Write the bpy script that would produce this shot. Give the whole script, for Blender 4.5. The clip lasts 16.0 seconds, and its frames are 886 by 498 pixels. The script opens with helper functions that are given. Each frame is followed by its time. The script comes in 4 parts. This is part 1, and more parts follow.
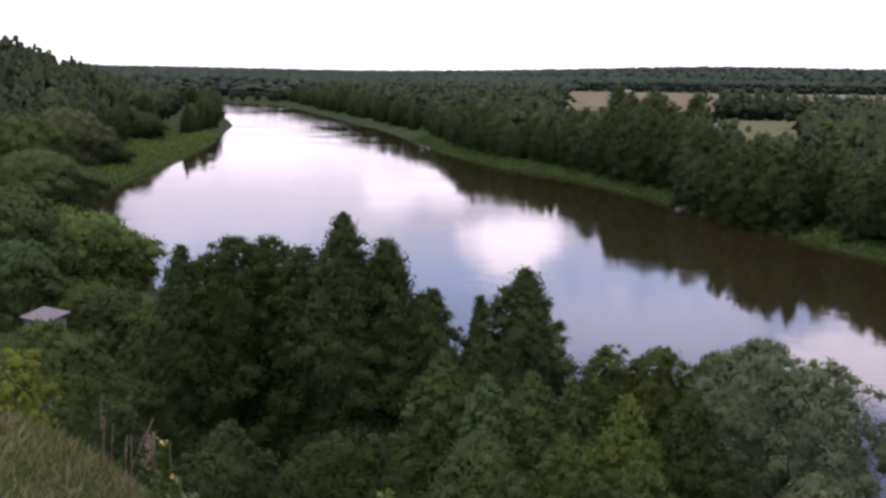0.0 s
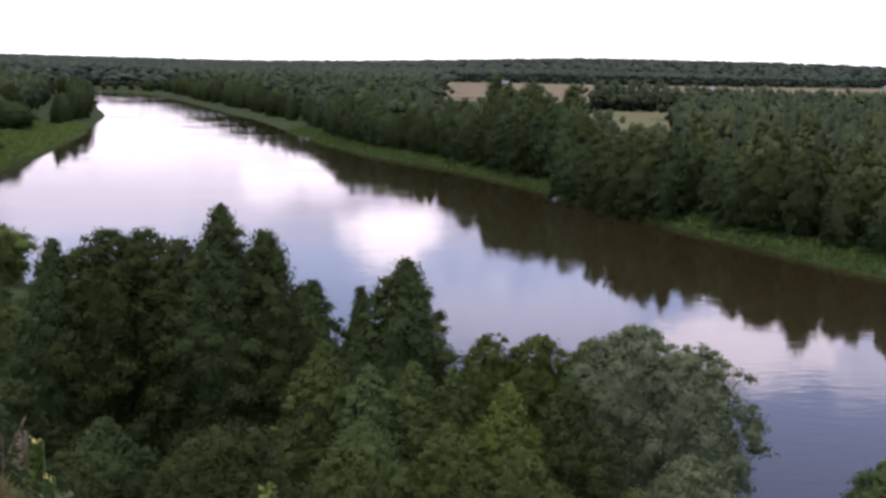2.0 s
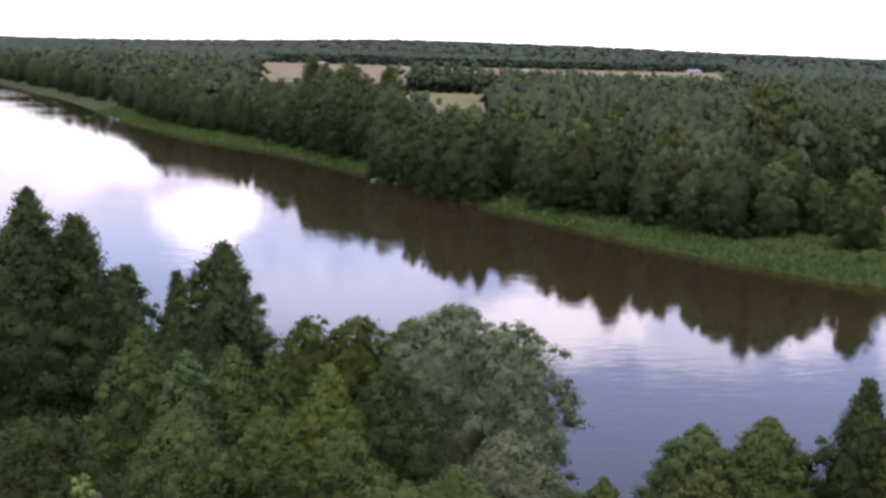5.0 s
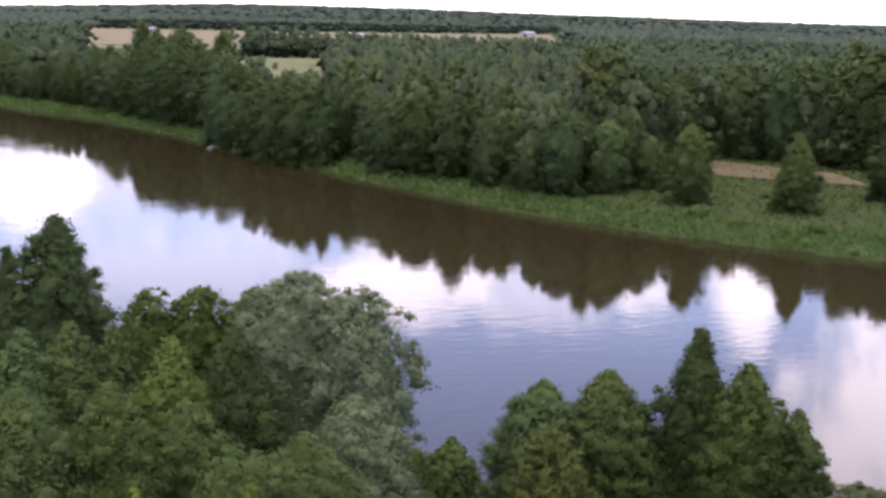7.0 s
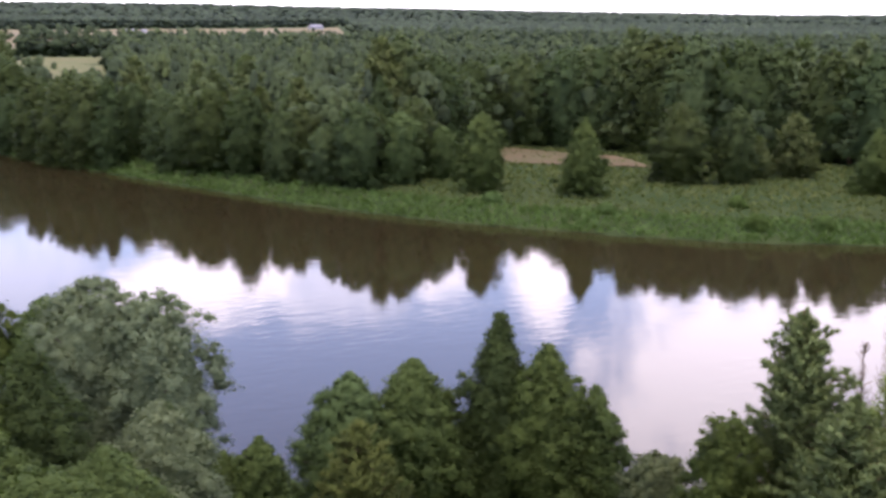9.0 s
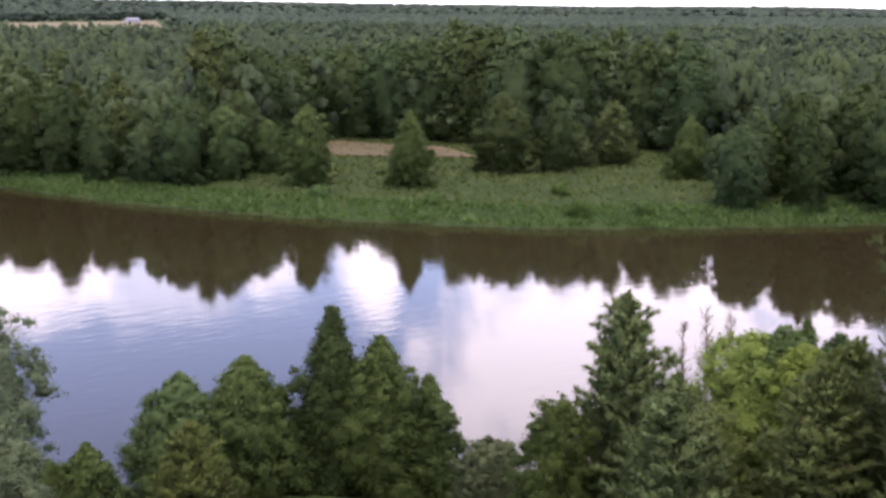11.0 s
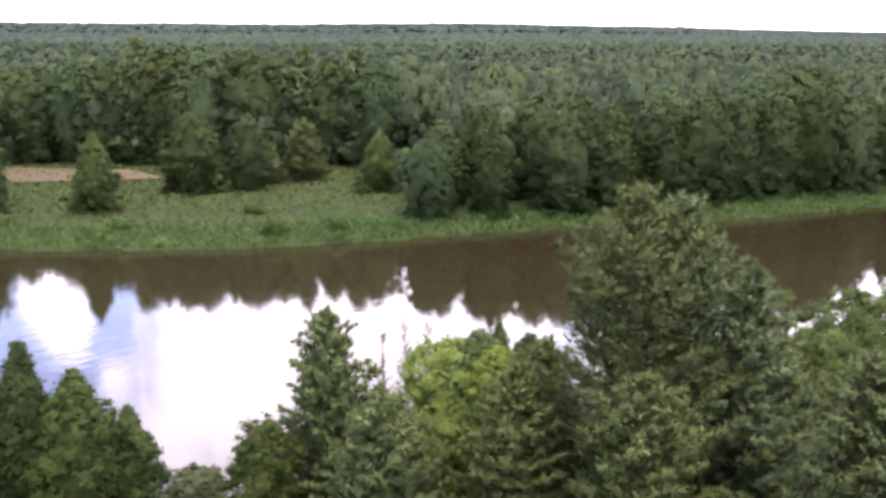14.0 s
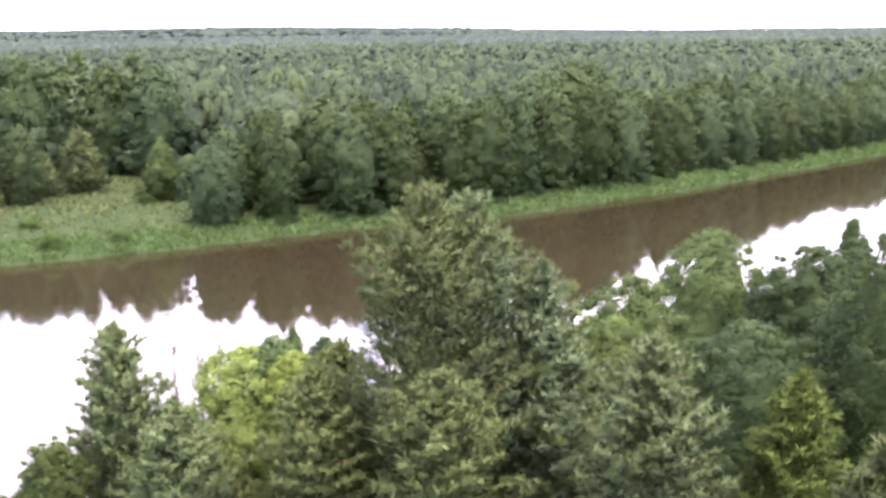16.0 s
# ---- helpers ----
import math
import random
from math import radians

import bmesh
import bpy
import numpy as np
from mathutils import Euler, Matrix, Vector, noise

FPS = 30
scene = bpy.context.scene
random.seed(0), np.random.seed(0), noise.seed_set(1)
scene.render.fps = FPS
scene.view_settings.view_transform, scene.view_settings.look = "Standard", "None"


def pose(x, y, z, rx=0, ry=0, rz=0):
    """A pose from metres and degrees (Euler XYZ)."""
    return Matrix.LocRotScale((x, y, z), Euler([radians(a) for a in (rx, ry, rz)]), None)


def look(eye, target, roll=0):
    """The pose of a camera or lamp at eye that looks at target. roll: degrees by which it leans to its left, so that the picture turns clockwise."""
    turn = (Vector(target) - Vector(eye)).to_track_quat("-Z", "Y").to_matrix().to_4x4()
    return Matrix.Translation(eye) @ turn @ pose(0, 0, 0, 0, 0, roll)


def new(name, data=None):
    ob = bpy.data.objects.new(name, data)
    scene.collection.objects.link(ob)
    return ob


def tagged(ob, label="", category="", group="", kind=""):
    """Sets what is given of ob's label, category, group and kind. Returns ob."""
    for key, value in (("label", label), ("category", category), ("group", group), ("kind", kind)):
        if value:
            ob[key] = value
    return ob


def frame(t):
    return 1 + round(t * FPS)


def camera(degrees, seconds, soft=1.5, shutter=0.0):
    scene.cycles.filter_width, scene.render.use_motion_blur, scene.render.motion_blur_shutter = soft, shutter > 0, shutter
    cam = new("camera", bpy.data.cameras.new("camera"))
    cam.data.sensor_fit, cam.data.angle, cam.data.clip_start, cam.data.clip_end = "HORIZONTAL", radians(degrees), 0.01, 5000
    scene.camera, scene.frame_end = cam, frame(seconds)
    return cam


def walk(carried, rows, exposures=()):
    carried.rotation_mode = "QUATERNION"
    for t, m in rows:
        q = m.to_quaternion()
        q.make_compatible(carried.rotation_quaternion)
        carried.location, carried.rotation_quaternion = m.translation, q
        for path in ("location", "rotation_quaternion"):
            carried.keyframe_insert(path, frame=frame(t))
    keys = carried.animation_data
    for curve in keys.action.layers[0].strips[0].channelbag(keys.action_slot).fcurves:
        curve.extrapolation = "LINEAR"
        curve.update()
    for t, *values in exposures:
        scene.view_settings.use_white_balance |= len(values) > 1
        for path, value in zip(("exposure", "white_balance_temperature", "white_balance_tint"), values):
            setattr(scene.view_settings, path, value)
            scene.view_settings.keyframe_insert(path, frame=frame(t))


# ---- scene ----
cam = camera(40.00, 16.0, soft=2.9, shutter=0.5)
EYE = (0.0, 0.0, 28.0)
PATH = [
    (0.0, 81.624, -1.240, 0.000),
    (0.5, 81.451, -1.493, -1.085),
    (1.0, 81.542, -1.581, -2.753),
    (1.5, 81.450, -1.250, -4.100),
    (2.0, 81.320, -1.554, -5.662),
    (2.5, 81.142, -1.125, -7.095),
    (3.0, 81.185, -1.013, -8.784),
    (3.5, 81.273, -1.257, -10.505),
    (4.0, 81.148, -1.401, -11.826),
    (4.2, 81.046, -1.897, -12.261),
    (6.3, 80.039, -1.273, -18.672),
    (6.5, 79.961, -1.576, -19.601),
    (7.0, 79.297, -1.676, -21.799),
    (7.5, 79.356, -0.950, -24.140),
    (8.0, 79.157, -1.102, -27.031),
    (8.5, 79.214, -0.748, -29.249),
    (9.0, 79.179, -0.688, -31.614),
    (9.2, 79.065, -1.055, -32.664),
    (11.3, 78.890, -0.515, -41.056),
    (11.5, 78.864, -0.659, -41.986),
    (12.0, 78.809, -0.828, -44.973),
    (12.5, 78.888, -0.557, -47.625),
    (13.0, 79.035, -0.290, -49.800),
    (13.5, 79.435, 0.016, -51.999),
    (14.0, 79.783, -0.063, -54.391),
    (14.5, 79.634, 0.083, -56.879),
    (15.0, 79.607, 0.215, -59.726),
    (15.5, 79.452, 0.749, -62.457),
    (16.0, 79.814, 0.824, -64.562),
]
walk(cam, [(t, pose(*EYE, rx, ry, rz)) for t, rx, ry, rz in PATH],
     exposures=[(0.0, -0.86, 6500, 20), (4.0, -0.47, 6500, 20), (7.0, 0.0, 6500, 19), (9.0, 0.08, 6500, 19), (12.5, 0.2, 6500, 20), (14.0, 0.7, 6500, 21), (15.5, 1.32, 6350, 26), (16.0, 1.52, 6300, 27)])

# ---------------------------------------------------------------- light
SUN_AZ, SUN_EL = -140.0, 74.0      # degrees clockwise from north (+y), and above the horizon


class Nodes:
    """Short forms for wiring node trees."""

    def __init__(self, tree):
        self.tree = tree
        tree.nodes.clear()

    def add(self, kind, **sockets):
        n = self.tree.nodes.new(kind)
        for k, v in sockets.items():
            self.put(n, k, v)
        return n

    def put(self, n, key, v):
        s = n.inputs[int(key[1:])] if key[0] == "i" and key[1:].isdigit() else n.inputs[key.replace("_", " ")]
        if isinstance(v, bpy.types.NodeSocket):
            self.tree.links.new(v, s)
        else:
            s.default_value = v

    def math(self, op, a, b=0.0, c=0.0, clamp=False):
        n = self.tree.nodes.new("ShaderNodeMath")
        n.operation, n.use_clamp = op, clamp
        for i, v in enumerate((a, b, c)):
            self.put(n, "i%d" % i, v)
        return n.outputs[0]

    def mix(self, f, a, b, blend="MIX"):
        n = self.tree.nodes.new("ShaderNodeMix")
        n.data_type, n.blend_type = "RGBA", blend
        for i, v in ((0, f), (6, a), (7, b)):
            if i and isinstance(v, tuple) and len(v) == 3:
                v = (*v, 1)
            self.put(n, "i%d" % i, v)
        return n.outputs[2]

    def noise(self, vec, scale, detail=4.0, rough=0.55):
        n = self.add("ShaderNodeTexNoise", Scale=scale, Detail=detail, Roughness=rough)
        if vec is not None:
            self.put(n, "Vector", vec)
        return n.outputs["Fac"]

    def step(self, v, lo, hi, out0=0.0, out1=1.0):
        n = self.tree.nodes.new("ShaderNodeMapRange")
        n.interpolation_type = "SMOOTHSTEP"
        for i, x in enumerate((v, lo, hi, out0, out1)):
            self.put(n, "i%d" % i, x)
        return n.outputs[0]


def build_world():
    world = bpy.data.worlds.new("sky")
    scene.world = world
    world.use_nodes = True
    w = Nodes(world.node_tree)
    sky = w.add("ShaderNodeTexSky")
    sky.sky_type, sky.sun_disc = "NISHITA", False
    sky.sun_elevation, sky.sun_rotation = radians(SUN_EL), radians(SUN_AZ)
    sky.air_density, sky.dust_density, sky.ozone_density = 1.0, 0.6, 3.0
    d = w.add("ShaderNodeTexCoord").outputs["Generated"]
    s = w.add("ShaderNodeSeparateXYZ", Vector=d)
    az = w.math("ARCTAN2", s.outputs[0], s.outputs[1])
    el = w.math("ARCSINE", s.outputs[2])
    az, el = w.math("MULTIPLY", az, 57.2958), w.math("MULTIPLY", el, 57.2958)
    wob = w.noise(d, 9.0, 5.0, 0.6)
    wob2 = w.noise(d, 4.0, 4.0, 0.55)
    az = w.math("ADD", az, w.math("MULTIPLY_ADD", wob, 5.0, -2.5))
    el2 = w.math("ADD", el, w.math("MULTIPLY_ADD", wob2, 4.0, -2.0))
    # thin even cloud low down, broken white cloud overhead
    blue = w.mix(1.0, sky.outputs[0], SKY, "MULTIPLY")
    col = w.mix(w.step(el2, 6.0, 9.6, 1.0, 0.0), blue, HAZE)
    col = w.mix(w.step(el, 3.5, 6.5, 1.0, 0.0), col, HORIZON)
    loft = w.step(w.noise(d, 2.6, 6.0, 0.6), 0.45, 0.62)
    col = w.mix(w.math("MULTIPLY", loft, w.step(el2, 22.0, 36.0, 0.0, 0.9)), col, CLOUD)
    # single clouds: azimuth, elevation, half width, half height, density
    cover = 0.0
    torn = w.math("MULTIPLY_ADD", w.noise(d, 22.0, 5.0, 0.6), 5.0, -2.5)
    for a, e, wa, we, k in CLOUDS:
        u = w.math("POWER", w.math("ABSOLUTE", w.math("DIVIDE", w.math("SUBTRACT", az, a), wa)), 2.0)
        v = w.math("POWER", w.math("ABSOLUTE", w.math("DIVIDE", w.math("SUBTRACT", el2, e), we)), 2.0)
        cover = w.math("MAXIMUM", cover, w.step(w.math("ADD", w.math("ADD", u, v), torn), 0.2, 2.0, k, 0.0))
    col = w.mix(cover, col, CLOUD)
    bg = w.add("ShaderNodeBackground", Color=col, Strength=0.15)
    out = w.add("ShaderNodeOutputWorld", Surface=bg.outputs[0])
    world.cycles.sampling_method = "AUTOMATIC"


CLOUDS = [
    (-9.0, 6.8, 6.0, 3.0, 0.22), (-1.2, 5.6, 2.6, 1.0, 0.6),
    (3.8, 7.4, 2.3, 1.25, 0.95), (10.0, 12.0, 6.0, 2.4, 0.28), (20.0, 13.0, 5.0, 1.6, 0.8), (26.0, 13.2, 4.0, 1.4, 0.4),
    (32.0, 11.5, 1.6, 1.6, 0.7), (36.6, 12.5, 1.6, 2.4, 0.85), (44.5, 17.0, 5.0, 5.0, 0.9), (52.0, 14.0, 7.5, 4.5, 0.85),
    (66.0, 13.0, 11.0, 6.0, 0.85), (86.0, 9.5, 14.0, 5.0, 0.8),
]
SKY = (4.1, 3.25, 3.3)
HAZE = (12.0, 11.4, 14.0)
HORIZON = (20.0, 18.8, 20.6)
CLOUD = (30.0, 27.5, 30.0)
build_world()
sun = new("sun", bpy.data.lights.new("sun", "SUN"))
sun.data.energy, sun.data.angle, sun.data.color = 2.2, radians(18), (1.0, 0.94, 0.82)
a, e = radians(SUN_AZ), radians(SUN_EL)
sun.matrix_world = look((0, 0, 80), (-math.sin(a) * math.cos(e), -math.cos(a) * math.cos(e), 80 - math.sin(e)))

# ---------------------------------------------------------------- materials


def material(name):
    m = bpy.data.materials.new(name)
    m.use_nodes = True
    return m, Nodes(m.node_tree)


def foliage(name, dark, light, through_light=0.22, spread=0.36, rough=0.7, clump=0.55):
    """Leaves: each leaf differs a little, each tree a little, and patches of the crown too."""
    m, n = material(name)
    geo = n.add("ShaderNodeNewGeometry")
    tc = n.add("ShaderNodeTexCoord")
    patch = n.noise(tc.outputs["Object"], clump, 3.0)
    grain = n.noise(tc.outputs["Object"], 6.5, 4.0, 0.7)
    f = n.math("ADD", n.math("MULTIPLY", geo.outputs["Random Per Island"], 0.34), n.math("MULTIPLY_ADD", patch, 1.1, -0.34))
    f = n.math("ADD", f, n.step(grain, 0.36, 0.64, -0.16, 0.16), clamp=True)
    col = n.mix(f, dark, light)
    own = n.add("ShaderNodeObjectInfo").outputs["Random"]
    hsv = n.add("ShaderNodeHueSaturation", Color=col, Hue=n.math("MULTIPLY_ADD", own, 0.026, 0.476),
                Saturation=n.math("MULTIPLY_ADD", own, -0.15, 1.0), Value=n.math("MULTIPLY_ADD", own, spread, 1 - spread / 2))
    b = n.add("ShaderNodeBsdfPrincipled", Base_Color=hsv.outputs[0], Roughness=rough)
    n.put(b, "Normal", n.add("ShaderNodeBump", Strength=0.4, Distance=0.3, Height=grain).outputs[0])
    b.inputs["Specular IOR Level"].default_value = 0.15
    tr = n.add("ShaderNodeBsdfTranslucent", Color=n.mix(0.5, hsv.outputs[0], (0.12, 0.2, 0.02)))
    mixed = n.add("ShaderNodeMixShader", i0=through_light, i1=b.outputs[0], i2=tr.outputs[0])
    n.add("ShaderNodeOutputMaterial", Surface=mixed.outputs[0])
    return m


def canopy(name, deep, mid, light):
    """Woods seen from afar: leaf grain, sprays and whole trees differ in colour, with leafy relief."""
    m, n = material(name)
    p = n.add("ShaderNodeTexCoord").outputs["Object"]
    grain = n.noise(p, 1.5, 5.0, 0.7)
    spray = n.noise(p, 0.55, 3.0, 0.6)
    tree_tone = n.add("ShaderNodeAttribute")
    tree_tone.attribute_name = "tone"
    tree_tone = tree_tone.outputs["Fac"]
    f = n.math("ADD", n.math("MULTIPLY", grain, 0.5), n.math("MULTIPLY", spray, 0.35))
    col = n.mix(n.step(f, 0.3, 0.5), deep, mid)
    col = n.mix(n.step(f, 0.44, 0.72), col, light)
    hsv = n.add("ShaderNodeHueSaturation", Color=col, Hue=n.math("MULTIPLY_ADD", tree_tone, -0.035, 0.518), Saturation=n.math("MULTIPLY_ADD", tree_tone, 0.25, 0.82),
                Value=n.math("MULTIPLY_ADD", tree_tone, 0.7, 0.8))
    b = n.add("ShaderNodeBsdfPrincipled", Base_Color=hsv.outputs[0], Roughness=0.85)
    b.inputs["Specular IOR Level"].default_value = 0.1
    bp = n.add("ShaderNodeBump", Strength=0.5, Distance=0.5, Height=f)
    n.put(b, "Normal", bp.outputs[0])
    n.add("ShaderNodeOutputMaterial", Surface=b.outputs[0])
    return m


def bark(name, dark, light, scale=6.0):
    m, n = material(name)
    tc = n.add("ShaderNodeTexCoord")
    mp = n.add("ShaderNodeMapping", Vector=tc.outputs["Object"], Scale=(1, 1, 0.25))
    f = n.noise(mp.outputs[0], scale, 6.0, 0.65)
    b = n.add("ShaderNodeBsdfPrincipled", Base_Color=n.mix(n.step(f, 0.35, 0.65), dark, light), Roughness=0.9)
    bump = n.add("ShaderNodeBump", Strength=0.6, Distance=0.04, Height=f)
    n.put(b, "Normal", bump.outputs[0])
    n.add("ShaderNodeOutputMaterial", Surface=b.outputs[0])
    return m


def earth(name, cols, scale=0.15, bump=0.3):
    """Ground cover of three colours in patches, with fine grain."""
    m, n = material(name)
    p = n.add("ShaderNodeTexCoord").outputs["Object"]
    f = n.noise(p, scale, 6.0, 0.6)
    g = n.noise(p, scale * 14, 5.0, 0.65)
    col = n.mix(n.step(f, 0.4, 0.62), cols[0], cols[1])
    col = n.mix(n.step(g, 0.5, 0.72), col, cols[2])
    b = n.add("ShaderNodeBsdfPrincipled", Base_Color=col, Roughness=0.95)
    b.inputs["Specular IOR Level"].default_value = 0.1
    bp = n.add("ShaderNodeBump", Strength=bump, Distance=0.4, Height=g)
    n.put(b, "Normal", bp.outputs[0])
    n.add("ShaderNodeOutputMaterial", Surface=b.outputs[0])
    return m


def water_material():
    m, n = material("river_water")
    p = n.add("ShaderNodeTexCoord").outputs["Object"]
    mp = n.add("ShaderNodeMapping", Vector=p, Rotation=(0, 0, radians(-25)), Scale=(0.35, 1.0, 1.0))
    small = n.noise(mp.outputs[0], 0.9, 3.0, 0.5)
    large = n.noise(p, 0.05, 4.0, 0.55)
    riffle = n.noise(mp.outputs[0], 2.2, 2.0, 0.5)
    calm = n.step(large, 0.42, 0.68, 0.25, 1.0)
    north = n.add("ShaderNodeSeparateXYZ", Vector=p).outputs["Y"]
    broken = n.math("MULTIPLY", n.step(north, 330, 650, 0.0, 3.0), n.step(n.noise(mp.outputs[0], 0.03, 3.0, 0.6), 0.45, 0.6))
    h = n.math("MULTIPLY", n.math("ADD", small, n.math("MULTIPLY", riffle, 0.5)), n.math("ADD", calm, broken))
    bp = n.add("ShaderNodeBump", Strength=RIPPLE, Distance=0.05, Height=h)
    b = n.add("ShaderNodeBsdfPrincipled", Base_Color=n.mix(large, (0.018, 0.0135, 0.0055), (0.027, 0.02, 0.009)), Roughness=0.04, IOR=1.333)
    n.put(b, "Normal", bp.outputs[0])
    n.add("ShaderNodeOutputMaterial", Surface=b.outputs[0])
    return m


def plain(name, dark, light, scale=3.0, rough=0.7):
    m, n = material(name)
    p = n.add("ShaderNodeTexCoord").outputs["Object"]
    f = n.noise(p, scale, 5.0, 0.6)
    b = n.add("ShaderNodeBsdfPrincipled", Base_Color=n.mix(f, dark, light), Roughness=rough)
    n.add("ShaderNodeOutputMaterial", Surface=b.outputs[0])
    return m


RIPPLE = 0.26
ALDER = foliage("alder_leaves", (0.016, 0.03, 0.0064), (0.065, 0.107, 0.0208))
LEAFY = foliage("broad_leaves", (0.028, 0.05, 0.0088), (0.107, 0.163, 0.0304))
BRIGHT = foliage("yellow_green_leaves", (0.085, 0.13, 0.0128), (0.27, 0.37, 0.048), 0.35)
WILLOW = foliage("willow_leaves", (0.05, 0.07, 0.027), (0.175, 0.22, 0.088))
NEEDLE = foliage("pine_needles", (0.076, 0.11, 0.0256), (0.19, 0.245, 0.0576), 0.25)
BLUE_NEEDLE = foliage("grey_green_needles", (0.08, 0.115, 0.0352), (0.18, 0.235, 0.0736), 0.25)
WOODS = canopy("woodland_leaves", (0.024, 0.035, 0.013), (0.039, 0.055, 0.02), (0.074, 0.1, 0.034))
# greyer and bluer than WOODS: distance haze put into the leaf colour
FAR_WOODS = canopy("hazed_far_woods", (0.027, 0.038, 0.021), (0.042, 0.057, 0.031), (0.064, 0.085, 0.043))
REED = foliage("bank_grass_blades", (0.034, 0.066, 0.01), (0.11, 0.195, 0.03), 0.3)
ROUGH = foliage("rough_meadow_blades", (0.05, 0.07, 0.014), (0.152, 0.178, 0.042), 0.25)
DRY = foliage("dry_grass_blades", (0.2, 0.19, 0.075), (0.46, 0.4, 0.2), 0.3)
STALK = foliage("straw_stalks", (0.2, 0.15, 0.09), (0.36, 0.28, 0.17), 0.2)
BARK = bark("grey_bark", (0.05, 0.042, 0.034), (0.14, 0.12, 0.1))
PINE_BARK = bark("pine_bark", (0.1, 0.05, 0.028), (0.24, 0.125, 0.07))
GROUND = earth("meadow_ground", ((0.026, 0.044, 0.011), (0.038, 0.054, 0.015), (0.056, 0.06, 0.024)))
STUBBLE = earth("ripe_field", ((0.16, 0.13, 0.068), (0.18, 0.145, 0.08), (0.14, 0.118, 0.06)), 0.03, 0.05)
HAY = earth("mown_meadow", ((0.115, 0.12, 0.046), (0.135, 0.125, 0.054), (0.085, 0.1, 0.034)), 0.05, 0.05)
SAND = earth("sandy_track", ((0.125, 0.088, 0.05), (0.1, 0.085, 0.042), (0.085, 0.085, 0.036)), 0.12, 0.05)
WATER = water_material()
PLANK = plain("weathered_planks", (0.13, 0.11, 0.095), (0.23, 0.2, 0.18), 5.0)
STONE = plain("river_stone", (0.05, 0.045, 0.04), (0.13, 0.12, 0.105), 2.0, 0.85)
WHITEWASH = plain("pale_render", (0.26, 0.25, 0.24), (0.34, 0.33, 0.32), 0.6)
ROOFING = plain("grey_roof", (0.2, 0.19, 0.2), (0.3, 0.29, 0.3), 0.8)
YELLOW = plain("yellow_petals", (0.5, 0.44, 0.1), (0.62, 0.56, 0.16), 20.0)

# ---------------------------------------------------------------- lie of the land
# waterlines, from upstream (far ahead) to downstream (far to the right)
FAR_BANK = np.array([(-1500, 1180), (-420, 1010), (-177, 950), (-123, 915), (-70, 720), (-26, 554), (-2, 425), (15, 364), (34, 325), (47, 281), (55, 234), (64, 205), (76, 166), (88, 141),
                     (99, 126), (111, 112), (127, 100), (149, 87), (169, 70), (207, 52), (279, 27), (480, -30), (800, -90)], float)
NEAR_BANK = np.array([(-1500, 1000), (-520, 900), (-215, 860), (-138, 765), (-97, 560), (-84, 453), (-79, 380), (-76, 308), (-72, 240), (-57, 210), (-39, 159), (-20, 115), (5, 84), (24, 68),
                      (41, 50), (58, 34), (80, 16), (115, -8), (165, -32), (250, -70), (420, -140), (760, -260)], float)


def line_distance(p, line):
    a, b = line[:-1], line[1:]
    d = b - a
    best = np.full(len(p), 1e9)
    for i in range(len(a)):
        t = np.clip(((p - a[i]) @ d[i]) / (d[i] @ d[i]), 0, 1)
        q = p - a[i] - t[:, None] * d[i]
        best = np.minimum(best, np.hypot(q[:, 0], q[:, 1]))
    return best


def inside(p, poly):
    x, y = p[:, 0], p[:, 1]
    res = np.zeros(len(p), bool)
    j = len(poly) - 1
    for i in range(len(poly)):
        (xi, yi), (xj, yj) = poly[i], poly[j]
        if yi != yj:
            res ^= ((yi > y) != (yj > y)) & (x < (xj - xi) * (y - yi) / (yj - yi) + xi)
        j = i
    return res


RIVER = np.vstack([FAR_BANK, NEAR_BANK[::-1]])


def smooth(v, lo, hi):
    t = np.clip((v - lo) / (hi - lo), 0, 1)
    return t * t * (3 - 2 * t)


def waves(p, s):
    x, y = p[:, 0] / s, p[:, 1] / s
    return (np.sin(x * 1.3 + np.sin(y * 0.9) * 1.7) + np.sin(y * 1.7 + np.sin(x * 1.1 + 2) * 1.3) + np.sin((x + y) * 2.3 + 1)) / 3


SLOPE_R = (0, 1.5, 4, 8, 12, 20, 30, 45, 60, 80, 110, 160, 240)
SLOPE_Z = (26.4, 26.4, 25.2, 23.1, 21.1, 17.2, 12.4, 7.0, 3.8, 2.7, 2.4, 2.2, 2.0)
KNOLL = 3.66


